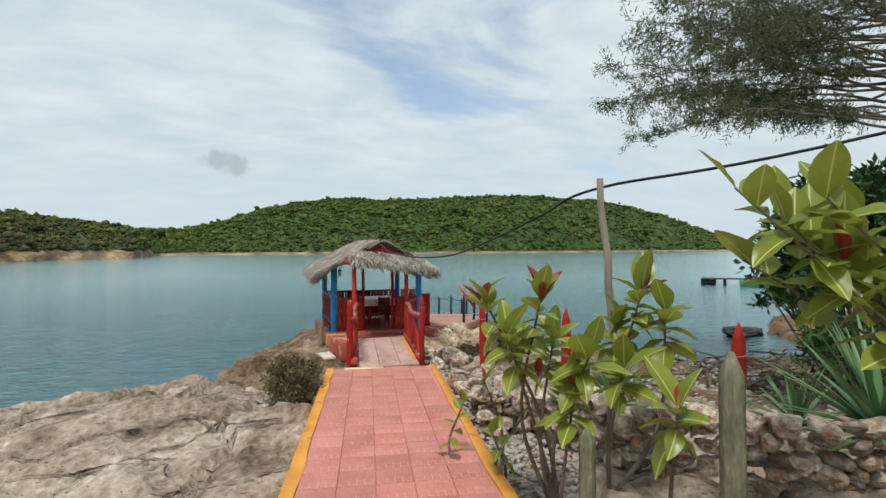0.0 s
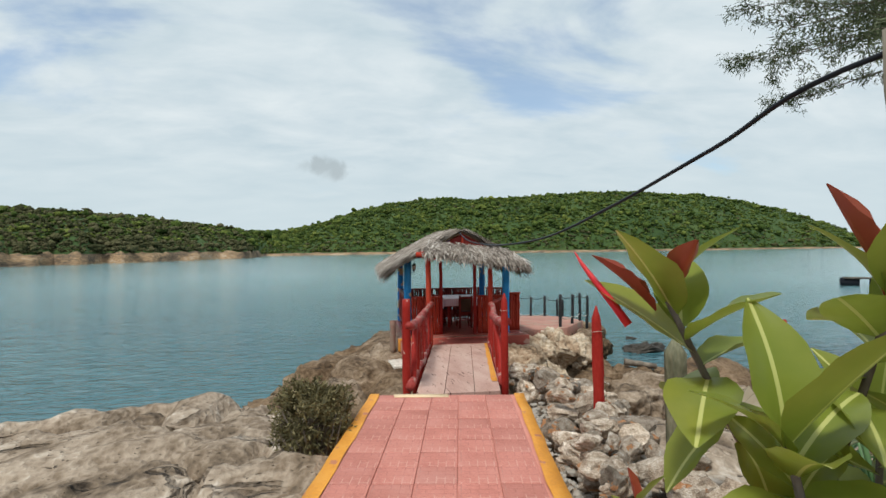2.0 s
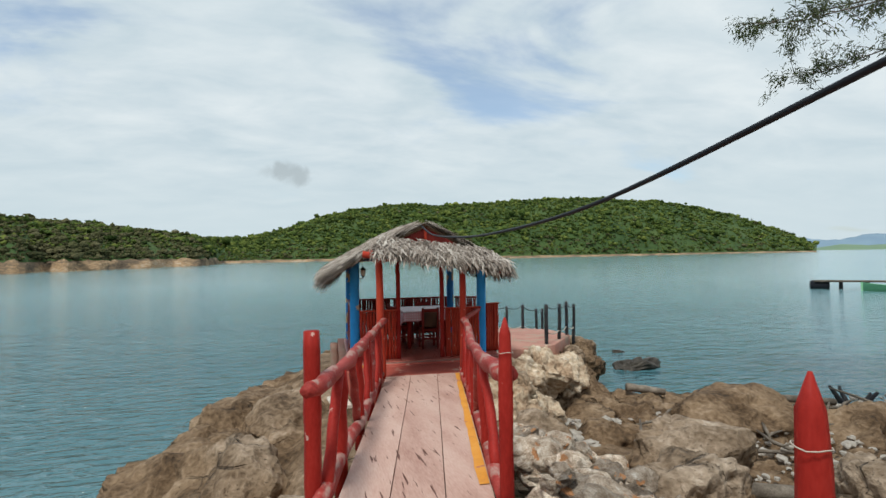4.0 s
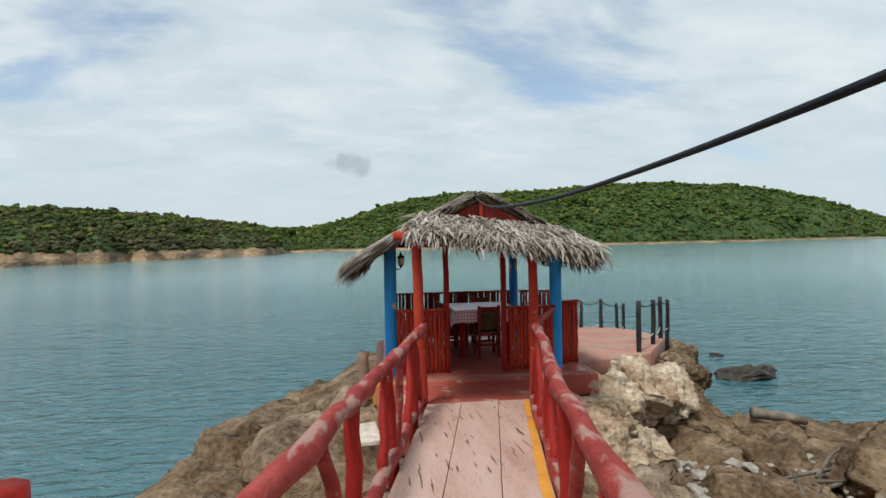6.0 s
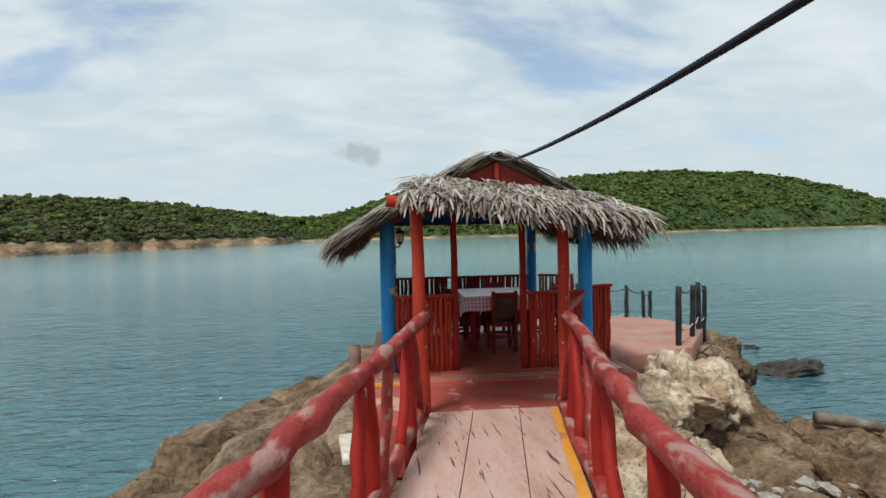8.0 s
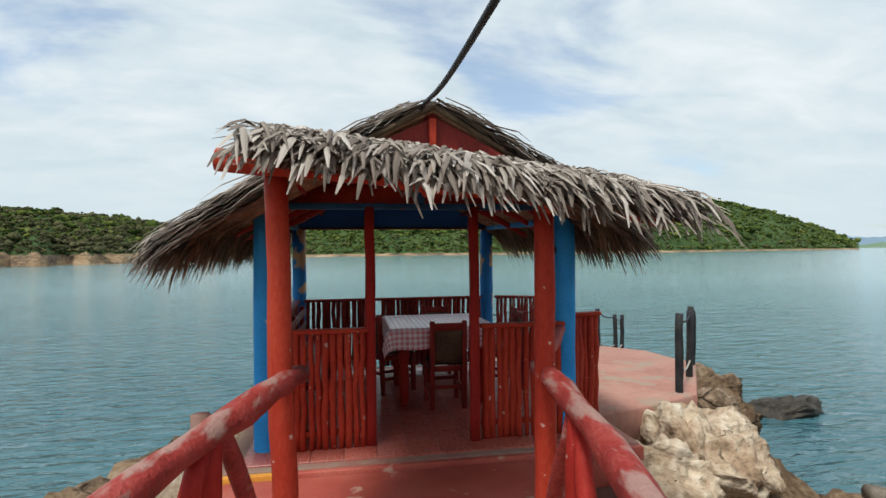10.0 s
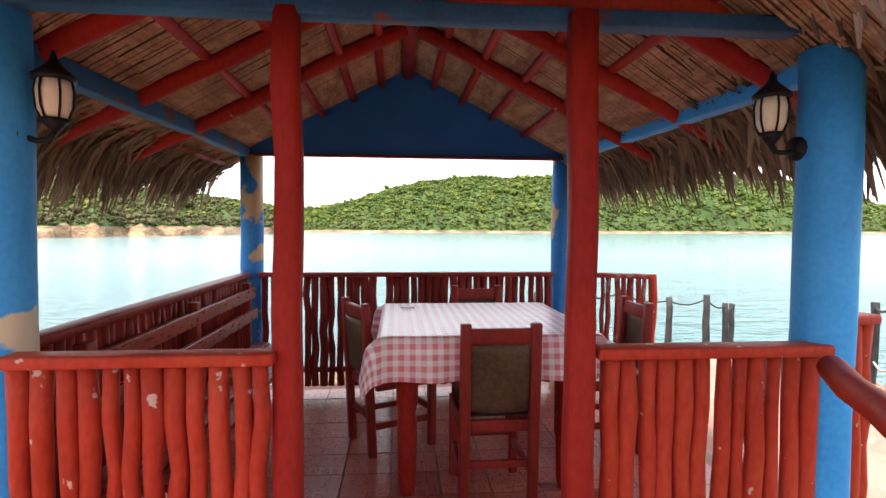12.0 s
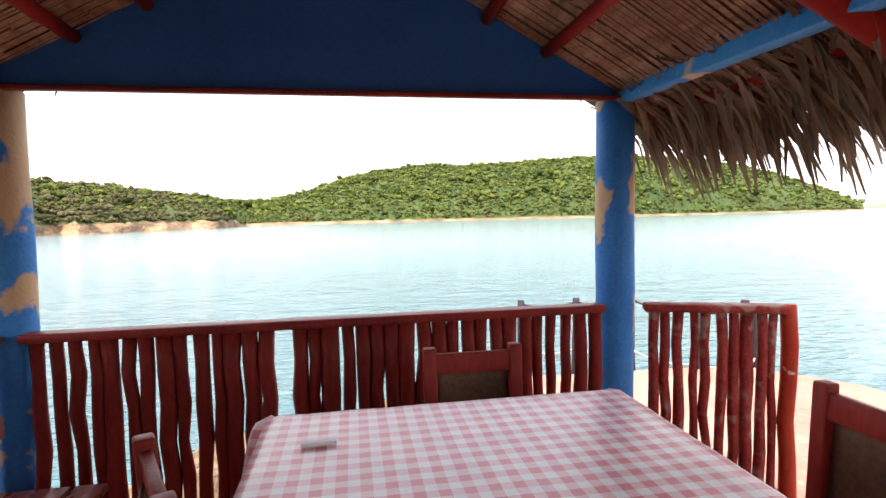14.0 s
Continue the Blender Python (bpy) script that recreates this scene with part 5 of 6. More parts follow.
tablecloth()
# thin flat white box on the cloth, towards the table's back left corner
strip_bm = box_bm((0.085, 0.022, 0.008), pose(-0.02, 1.78, 0.803, 0, 0, 4), 0.001)
part("plastic_clip", strip_bm, mat("plain white", [(0.8, 0.8, 0.8), (0.85, 0.85, 0.85)], 20, 0.5, 0.0), smooth=False)
tagged(bpy.data.objects["plastic_clip"], "small flat white strip lying on the cloth", "clip")

bench = thing("bench", "maroon slatted wooden bench with a two-rail back", "bench", (-0.98, 1.4, 0))
for k, x in enumerate((-0.83, -0.945, -1.06)):
    part("seat_slat", box_bm((0.1, 2.12, 0.03), Matrix.Translation((x, 1.36, 0.445)), 0.006), M["maroon"], bench)
for k, z in enumerate((0.67, 0.82)):
    part("back_slat", box_bm((0.028, 2.2, 0.075), Matrix.Translation((-1.12 - 0.015 * k, 1.36, z)), 0.006), M["maroon"], bench)
for y in (0.38, 1.36, 2.34):
    part("front_leg", box_bm((0.05, 0.06, 0.43), Matrix.Translation((-0.82, y, 0.215)), 0.005), M["red_dark"], bench)
    part("back_leg", box_bm((0.05, 0.06, 0.9), Matrix.Translation((-1.15, y, 0.45)), 0.005), M["red_dark"], bench)
    part("cross_rail", box_bm((0.33, 0.045, 0.05), Matrix.Translation((-0.98, y, 0.4)), 0.004), M["red_dark"], bench)


def lantern(x, y, z, sgn):
    l = thing("wall_lantern", "black iron wall lantern with cream glass panes", "lamp", (x, y, z), "lanterns on the blue posts")
    glass = part("glass", tube_bm([(x, y, z - 0.075), (x, y, z - 0.04), (x, y, z + 0.03), (x, y, z + 0.075)], [0.04, 0.056, 0.062, 0.054], 12), M["glass"], l, "cream frosted glass")
    for k in range(6):
        a = math.pi / 3 * k + 0.3
        c, s = math.cos(a), math.sin(a)
        part("cage_bar", tube_bm([(x + c * 0.043, y + s * 0.043, z - 0.08), (x + c * 0.062, y + s * 0.062, z - 0.03), (x + c * 0.066, y + s * 0.066, z + 0.03), (x + c * 0.056, y + s * 0.056, z + 0.08)], 0.005, 6), M["iron"], glass)
    part("cap", tube_bm([(x, y, z + 0.07), (x, y, z + 0.085), (x, y, z + 0.13), (x, y, z + 0.15), (x, y, z + 0.185)], [0.075, 0.078, 0.03, 0.016, 0.006], 14), M["iron"], l)
    part("base", tube_bm([(x, y, z - 0.125), (x, y, z - 0.1), (x, y, z - 0.075)], [0.014, 0.036, 0.05], 12), M["iron"], l)
    px = x + sgn * 0.125
    arm = [(x, y, z - 0.12), (x + sgn * 0.02, y, z - 0.155), (x + sgn * 0.07, y, z - 0.16), (px, y, z - 0.14)]
    bracket = part("arm", tube_bm(arm, 0.012, 8), M["iron"], l)
    part("back_plate", tube_bm([(px - sgn * 0.02, y, z - 0.14), (px + sgn * 0.02, y, z - 0.14)], [0.05, 0.055], 12), M["iron"], bracket)
    l.scale = (0.74, 0.74, 0.74)
    return l


lantern(-1.06, 0.1, 1.66, -1)
lantern(1.095, 0.08, 1.66, 1)


# ---- rope fence on the terrace ----
def surface_z(x, y):
    return float(ground_level(np.array(x), np.array(y)))


def rope_fence(points, height, label):
    f = thing("rope_fence", label, "fence", points[0])
    tops = []
    for k, (x, y, z) in enumerate(points):
        a, b = Vector((x, y, z - 0.35)), Vector((x + 0.02 * math.sin(k * 2.3), y, z + height * (1 + 0.05 * math.sin(k * 3.7))))
        pole("post", a, b, 0.048, 0.043, M["dark_wood"], f, seed=200 + k)
        tops.append(b - Vector((0, 0, 0.05)))
    for h in (0.0, 0.6):
        for a, b in zip(tops, tops[1:]):
            pts = [a.lerp(b, t) - Vector((0, 0, h + 0.07 * math.sin(math.pi * t))) for t in np.linspace(0, 1, 8)]
            part("rope", tube_bm(pts, 0.012, 6), M["dark_wood"] if h == 0 else M["rope"], f)
    return f


rope_fence([(3.22, 1.34, -0.14), (3.9, 2.15, -0.2), (4.5, 2.95, -0.3), (5.1, 3.8, -0.38)], 0.94, "black posts joined by drooping ropes at the terrace edge")
rope_fence([(2.2, 7.0, -0.55), (2.85, 6.8, -0.5), (3.3, 6.2, -0.45), (3.72, 5.6, -0.42), (4.22, 5.5, -0.45), (4.97, 6.2, -0.62), (5.35, 6.65, -0.7)], 0.8, "dark posts with ropes on the far rocks")

# ---- cable and its pole ----
prop = thing("cable_pole", "grey bamboo pole propping up a cable", "pole", (-0.1, -11.3, 0.5))
pole("shaft", (-0.08, -11.32, 0.4), (-0.29, -11.24, 2.98), 0.034, 0.03, M["bamboo"], prop, seed=301, n=12, wob=0.01)
cable = thing("cable", "thick black cable sagging from the pole to the hut roof", "cable", (-0.29, -11.24, 2.95))


def spline(points, n=8):
    P = [Vector(p) for p in points]
    P = [2 * P[0] - P[1], *P, 2 * P[-1] - P[-2]]
    out = []
    for i in range(1, len(P) - 2):
        for k in range(n):
            t = k / n
            a, b, c, d = P[i - 1:i + 3]
            out.append(0.5 * ((2 * b) + (c - a) * t + (2 * a - 5 * b + 4 * c - d) * t * t + (3 * b - a - 3 * c + d) * t ** 3))
    out.append(P[-2])
    return out


part("line", tube_bm(spline([(11, -22, 5.6), (4, -15.6, 4.0), (0.9, -12.4, 3.13), (-0.27, -11.2, 2.9), (-0.3, -10.2, 2.71), (-0.28, -8.9, 2.48), (-0.25, -7.3, 2.265), (-0.2, -5.5, 2.19), (-0.17, -3.9, 2.2), (-0.13, -2.1, 2.3), (-0.08, -0.85, 2.5), (0.02, -0.3, 2.54)]), 0.013, 8), M["black"], cable)

# ---- rocks and stones ----
def rock_data(name, seed, sub, material, rough=0.35, flat=1.0):
    """A weathered boulder of about unit radius, faceted and pitted."""
    bm = bmesh.new()
    bmesh.ops.create_icosphere(bm, subdivisions=sub, radius=1.0)
    o = Vector((seed * 7.3, seed * 3.1, seed * 5.7))
    rnd = random.Random(seed)
    cuts_ = []
    for _ in range(14 if sub > 4 else 9):
        d = Vector((rnd.gauss(0, 1), rnd.gauss(0, 1), rnd.gauss(0, 1))).normalized()
        cuts_.append((d, rnd.uniform(0.52, 0.86)))
    for v in bm.verts:
        n = v.co.normalized()
        p = n.copy()
        for d, h in cuts_:
            k = p.dot(d)
            if k > h:
                p -= d * (k - h) * 0.93
        big = fbm(n * 1.4 + o, 4)
        ridge = 1 - abs(noise.noise(n * 2.7 + o))
        pits = noise.noise(n * 7 + o)
        p += n * (rough * 0.55 * big + rough * 0.3 * (ridge - 0.7) + rough * 0.13 * pits + rough * 0.06 * noise.noise(n * 17 + o))
        p.z *= flat
        v.co = p
    me = bpy.data.meshes.new(name)
    bm.to_mesh(me)
    bm.free()
    me.materials.append(material)
    me.polygons.foreach_set("use_smooth", [sub >= 4] * len(me.polygons))
    return me


BIG = [rock_data("boulder", k, 5, M["boulder"], 0.42) for k in range(5)]
PALE = [rock_data("boulder", 20 + k, 5, M["boulder_pale"], 0.5) for k in range(3)]
DARK = rock_data("boulder", 31, 5, M["boulder_dark"], 0.4)
count_b = [0]


def boulder(x, y, z, sx, sy, sz, rot=0.0, label="brown weathered limestone boulder on the shore"):
    ob = new("boulder", DARK if label.startswith("dark wet") else PALE[count_b[0] % len(PALE)] if label.startswith("pale lumpy") else BIG[count_b[0] % len(BIG)])
    count_b[0] += 1
    ob.location, ob.scale, ob.rotation_euler = (x, y, z), (sx, sy, sz), (0.12 * math.sin(count_b[0]), 0.1 * math.cos(count_b[0] * 2), radians(rot))
    return tagged(ob, label, "rock", "shore boulders")


# west side of the bridge
boulder(-2.75, -3.4, -1.0, 0.95, 1.6, 0.75, 20)
boulder(-3.7, -2.0, -1.4, 1.3, 1.35, 0.75, 50)
boulder(-2.35, -1.1, -0.95, 0.8, 1.4, 0.62, 10)
boulder(-3.6, 0.6, -1.5, 1.1, 1.3, 0.6, 70)
boulder(-2.1, 2.7, -1.2, 0.85, 1.5, 0.65, 5)
boulder(-1.4, 4.6, -1.3, 0.9, 1.3, 0.6, 40)
boulder(-1.9, -5.6, -0.5, 0.75, 0.9, 0.5, 80)
# pale ledge beside the path
boulder(-4.7, -8.0, 0.0, 1.5, 0.9, 0.42, 15, "pale flat limestone ledge beside the path")
boulder(-3.5, -7.0, -0.08, 0.9, 0.7, 0.42, 60, "pale flat limestone ledge beside the path")
boulder(-6.2, -8.9, -0.1, 1.4, 1.0, 0.4, 30, "pale flat limestone ledge beside the path")
boulder(-4.2, -10.2, 0.12, 1.1, 1.0, 0.32, 100, "pale flat limestone ledge beside the path")
# below the terrace
boulder(1.35, -1.25, -0.5, 0.6, 0.62, 0.6, 0, "pale lumpy limestone holding up the terrace")
boulder(2.05, -0.05, -0.55, 0.62, 0.6, 0.62, 40, "pale lumpy limestone holding up the terrace")
boulder(2.75, 0.5, -0.62, 0.62, 0.6, 0.66, 110, "pale lumpy limestone holding up the terrace")
boulder(3.45, 1.1, -0.78, 0.6, 0.65, 0.68, 200, "pale lumpy limestone holding up the terrace")
boulder(4.15, 2.05, -0.95, 0.65, 0.75, 0.62, 20)
boulder(4.95, 3.1, -1.05, 0.6, 0.8, 0.62, 75)
boulder(5.3, 4.4, -1.1, 0.7, 0.9, 0.6, 130)
boulder(1.25, -1.75, -0.85, 0.62, 0.6, 0.7, 75, "pale lumpy limestone holding up the terrace")
boulder(1.95, -0.95, -1.05, 0.6, 0.55, 0.66, 140, "pale lumpy limestone holding up the terrace")
boulder(1.5, -2.5, -1.0, 0.62, 0.7, 0.5, 30)
boulder(0.95, -3.4, -0.7, 0.55, 0.75, 0.5, 150)
# beach to the east
boulder(5.3, -1.9, -1.15, 1.5, 1.0, 0.62, 15, "large brown boulder on the beach")
boulder(4.0, -1.05, -1.35, 0.75, 0.6, 0.48, 60)
boulder(3.0, -2.3, -1.15, 0.75, 0.8, 0.5, 100)
boulder(7.2, -2.9, -1.15, 1.1, 0.8, 0.5, 10)
boulder(2.5, -4.6, -0.55, 0.85, 0.95, 0.55, 35)
boulder(2.8, -6.5, -0.22, 0.5, 0.42, 0.4, 70)
boulder(1.5, -5.8, -0.25, 0.6, 0.55, 0.42, 15)
boulder(7.6, 4.6, -1.62, 0.78, 0.5, 0.46, 10, "dark wet rock standing out of the water")
boulder(8.4, 7.0, -1.65, 0.22, 0.2, 0.2, 0, "dark wet rock standing out of the water")
boulder(17.5, 3.2, -1.5, 1.5, 0.7, 0.4, 20, "dark wet rock standing out of the water")

STONES = [rock_data("stone", 40 + k, 3, M["stone"], 0.36, 0.72) for k in range(9)]


def stone(parent, x, y, z, s, rnd, name="stone"):
    ob = new(name, STONES[rnd.randrange(len(STONES))])
    ob.location = (x, y, z)
    ob.scale = (s * rnd.uniform(0.85, 1.3), s * rnd.uniform(0.75, 1.1), s * rnd.uniform(0.7, 1.1))
    ob.rotation_euler = (rnd.uniform(-0.35, 0.35), rnd.uniform(-0.35, 0.35), rnd.uniform(0, 6.28))
    return hang(ob, parent)


def stone_wall():
    w = thing("dry_stone_wall", "dry-laid wall of pale and rust brown rough stones", "wall", (-0.5, -11, 0.5))
    rnd = random.Random(5)
    line_pts = [(-0.55, -10.3), (-0.55, -10.7), (-0.3, -11.7), (0.7, -12.45), (2.9, -13.2)]
    cum = [0]
    for a, b in zip(line_pts, line_pts[1:]):
        cum.append(cum[-1] + math.dist(a, b))
    for layer in range(7):
        s = 0.0
        while s < cum[-1]:
            size = rnd.uniform(0.08, 0.15)
            x, y = np.interp(s, cum, [p[0] for p in line_pts]), np.interp(s, cum, [p[1] for p in line_pts])
            x2, y2 = np.interp(s + 0.1, cum, [p[0] for p in line_pts]), np.interp(s + 0.1, cum, [p[1] for p in line_pts])
            nx, ny = y2 - y, -(x2 - x)
            ln = math.hypot(nx, ny) or 1
            nx, ny = -nx / ln, -ny / ln
            off = 0.02 * layer + rnd.uniform(-0.05, 0.05)
            top = 1.1 - 0.17 * float(smooth01(1.2, 0.0, s))
            z = 0.42 + (top - 0.42) * layer / 6 + rnd.uniform(-0.03, 0.03)
            stone(w, x - nx * off, y - ny * off, z, size, rnd)
            s += size * rnd.uniform(1.45, 1.85)
    return w


stone_wall()


def stone_heap():
    h = thing("stone_heap", "heap of pale rounded stones beside the path", "stones", (-0.4, -8.6, 0.5))
    rnd = random.Random(8)
    for k in range(300):
        y = rnd.uniform(-10.6, -4.6)
        edge = path_right(y) + 0.16 if y < -7.6 else -0.62 + (y + 7.4) * 0.235
        x = edge + abs(rnd.gauss(0, 0.36)) + 0.05
        size = rnd.uniform(0.06, 0.15) * (1.1 if y > -9.5 else 0.8)
        base = float(np.interp(y, [-10.6, -9, -7.6, -6, -4.6], [0.55, 0.55, 0.45, 0.15, -0.25]))
        near = max(0.0, 1 - (x - edge) / 1.2)
        z = base + near * rnd.uniform(0.0, 0.42)
        stone(h, x, y, z, size, rnd)


stone_heap()


def joined(name, verts, faces, material, label, category, smooth=False):
    return tagged(new(name, mesh_of(name, verts, faces, material, smooth)), label, category, kind="stuff")


def pebbles():
    rng = np.random.default_rng(3)
    ico = bmesh.new()
    bmesh.ops.create_icosphere(ico, subdivisions=1, radius=1.0)
    bv = np.array([v.co[:] for v in ico.verts])
    bf = np.array([[v.index for v in f.verts] for f in ico.faces])
    ico.free()
    vs, fs, base = [], [], 0
    for k in range(2600):
        if k < 1500:
            y = rng.uniform(-14, -7.9)
            x = path_right(y) + rng.uniform(0.03, 0.85)
            s, z = rng.uniform(0.012, 0.04), 0.56
        else:
            x, y = rng.uniform(1.0, 10), rng.uniform(-8, -1.0)
            s = rng.uniform(0.03, 0.11)
            z = float(ground_level(np.array(x), np.array(y)))
        vs.append((bv + rng.normal(0, 0.16, bv.shape)) * s * np.array((1, rng.uniform(0.7, 1.2), 0.65)) + np.array((x, y, z + 0.02)))
        fs.append(bf + base)
        base += len(bv)
    joined("pebbles", np.concatenate(vs), np.concatenate(fs), M["gravel"], "pale gravel and broken coral between path and wall", "gravel")


pebbles()


def driftwood():
    rng = np.random.default_rng(9)
    bm = bmesh.new()
    for k in range(150):
        x, y = rng.uniform(2.5, 13), rng.uniform(-7.5, -1.6)
        z = float(ground_level(np.array(x), np.array(y))) + 0.06 + rng.uniform(0, 0.1)
        a = rng.normal(0.2, 0.6)
        ln = rng.uniform(0.25, 1.3)
        d = Vector((math.cos(a), math.sin(a), rng.normal(0, 0.08))) * ln
        p = Vector((x, y, z))
        tube_bm([p, p + d * 0.5 + Vector((0, 0, rng.normal(0, 0.03))), p + d], [0.03 * rng.uniform(0.5, 1.4), 0.028, 0.014], 6, bm, 0.1, k)
    part("driftwood", bm, M["driftwood"])
    tagged(bpy.data.objects["driftwood"], "grey driftwood sticks strewn over the beach", "driftwood", kind="stuff")


driftwood()
for k, (x, y, r, ln) in enumerate(((2.2, -5.2, 0.09, 1.6), (6.5, -1.2, 0.08, 1.5), (4.6, 0.3, 0.09, 0.8))):
    lg = thing("log", "weathered brown log lying among the rocks", "log", (x, y, 0))
    z = surface_z(x, y) + 0.25
    pole("trunk", (x, y, z), (x + ln, y - 0.25 * ln, z - 0.12), r, r * 0.8, M["driftwood"], lg, seed=400 + k)
stump = thing("stump", "black stump with broken branches in the shallows", "stump", (9.6, -0.6, -1.6))
for k in range(5):
    pole("branch", (9.6, -0.6, -1.75), (9.6 + math.cos(k * 1.4) * 0.5, -0.6 + math.sin(k * 1.4) * 0.4, -1.25 + 0.1 * (k % 3)), 0.09, 0.03, M["dark_wood"], stump, seed=420 + k)


# ---- rubber plants ----
def leaf_data(name, material, rib, length, width, curl, fold):
    """One broad leaf along +y with a folded blade and a pale midrib."""
    vs, fs, ids = [], [], []
    n = 9
    for i in range(n + 1):
        t = i / n
        w = width * math.sin(math.pi * min(1, t * 0.97 + 0.02)) ** 0.75 * (1.08 - 0.25 * t)
        y = length * t
        z = -curl * length * t * t
        for x, up in ((-w, fold), (-w * 0.5, fold * 0.55), (-0.0035, 0.0), (0.0035, 0.0), (w * 0.5, fold * 0.55), (w, fold)):
            vs.append((x, y, z + up * abs(x) / max(width, 0.001) * width + 0.004 * math.sin(i * 1.7 + (3 if x > 0 else 0)) * (abs(x) > width * 0.5)))
    for i in range(n):
        for j in range(5):
            a = i * 6 + j
            fs.append((a, a + 1, a + 7, a + 6))
            ids.append(1 if j == 2 else 0)
    me = mesh_of(name, vs, fs, material)
    me.materials.append(rib)
    for p, k in zip(me.polygons, ids):
        p.material_index = k
    return me


LEAVES = [leaf_data("leaf", M["ficus"], M["ficus_rib"], ln, w, c, f) for ln, w, c, f in ((0.24, 0.068, 0.15, 0.3), (0.2, 0.06, 0.3, 0.4), (0.28, 0.08, 0.1, 0.25), (0.19, 0.06, 0.5, 0.3))]
RED_LEAVES = [leaf_data("leaf", M["ficus_red"], M["ficus_red"], ln, w, c, f) for ln, w, c, f in ((0.19, 0.036, -0.05, 0.9), (0.16, 0.03, 0.1, 0.8))]


def put_leaf(parent, at, azim, tilt, data, scale, twist=0.0):
    ob = new("leaf", data)
    m = Matrix.Translation(at) @ Matrix.Rotation(azim, 4, "Z") @ Matrix.Rotation(tilt, 4, "X") @ Matrix.Rotation(twist, 4, "Y")
    ob.parent = parent
    ob.matrix_parent_inverse = Matrix.Translation(-Vector(parent.location))
    ob.location, ob.rotation_euler, ob.scale = m.translation, m.to_euler(), (scale, scale, scale)
    return ob


def rubber_plant(base, tips, seed, size=1.0, small=False, leaves=(12, 15)):
    p = thing("rubber_plant", "rubber plant with glossy yellow green leaves and red shoots", "plant", base, "rubber plants along the path")
    rnd = random.Random(seed)
    for k, tip in enumerate(tips):
        b, t = Vector(base), Vector(tip)
        mid = b.lerp(t, 0.5) + Vector((rnd.uniform(-0.2, 0.2), rnd.uniform(-0.2, 0.2), -0.05))
        pts = spline([b, mid, t], 6)
        part("stem", tube_bm(pts, [0.018 - 0.012 * i / (len(pts) - 1) for i in range(len(pts))], 7, knob=0.05, seed=seed + k), M["bark"], p)
        n = rnd.randint(*leaves)
        turn = rnd.uniform(0, 6.28)
        for i in range(n):
            f = i / (n - 1)
            at = pts[-1].lerp(pts[-3], 1 - f) if not small else pts[-1].lerp(pts[-6], 1 - f)
            az = turn + i * 2.4
            tilt = radians(-24 + 96 * f ** 1.5 + rnd.uniform(-20, 20))
            put_leaf(p, at, az, tilt, LEAVES[rnd.randrange(4)], size * rnd.uniform(0.8, 1.15), rnd.uniform(-0.4, 0.4))
        for i in range((2, 0, 1, 0, 0, 1, 0)[(k + seed) % 7]):
            put_leaf(p, pts[-1], turn + i * 2.6, radians(50 + rnd.uniform(-25, 25)), RED_LEAVES[i % 2], size * rnd.uniform(0.8, 1.05))
    return p


tall = rubber_plant((-1.22, -12.15, 0.5), [(-1.42, -12.22, 2.06), (-1.74, -12.06, 2.04), (-1.7, -12.3, 1.86), (-1.27, -12.56, 1.78), (-1.3, -12.42, 1.5), (-1.2, -12.0, 1.75)], 1, 0.92)
part("shoot", tube_bm([(-1.80, -12.02, 1.99), (-1.822, -12.0, 2.03), (-1.845, -11.965, 2.075), (-1.862, -11.94, 2.11), (-1.872, -11.925, 2.135)], [0.0085, 0.008, 0.0065, 0.004, 0.001], 9), M["shoot"], tall, "long red leaf sheath")
for at, az, el, size in (((-1.42, -12.22, 2.06), 35, 62, 1.15), ((-1.42, -12.22, 2.05), -75, 38, 1.35), ((-1.42, -12.22, 2.04), 160, 55, 1.0), ((-1.76, -12.05, 2.02), 60, 48, 1.0), ((-1.5, -12.35, 1.7), -20, -60, 0.9)):
    put_leaf(tall, Vector(at), radians(az), radians(el), RED_LEAVES[0 if size > 1 else 1], size)
rubber_plant((-1.45, -11.6, 0.5), [(-1.5, -11.5, 1.35), (-1.38, -11.9, 1.2), (-1.55, -11.75, 1.05), (-1.6, -11.3, 1.15)], 2, 0.6, True, (5, 7))
tree_b = rubber_plant((-0.75, -12.0, 0.55), [(-0.59, -12.16, 2.08), (-0.72, -12.05, 1.85), (-0.5, -12.28, 1.95), (-0.85, -12.3, 1.6)], 3, 1.0)
for az, el in ((20, 70), (-70, 50), (-110, 20)):
    put_leaf(tree_b, Vector((-0.59, -12.16, 2.07)), radians(az), radians(el), RED_LEAVES[0], 1.0)
rubber_plant((-1.12, -13.05, 0.65), [(-1.25, -13.22, 1.62)], 5, 0.95)
rubber_plant((1.5, -13.7, 0.65), [(-0.78, -13.1, 2.68), (-0.55, -13.2, 2.5), (-0.35, -13.0, 2.55), (-0.2, -13.25, 2.3), (-0.5, -12.9, 2.3), (0.0, -13.15, 2.5), (-0.25, -13.35, 2.1), (-0.1, -13.0, 2.4), (-0.4, -13.3, 2.62)], 4, 1.2, leaves=(7, 9))


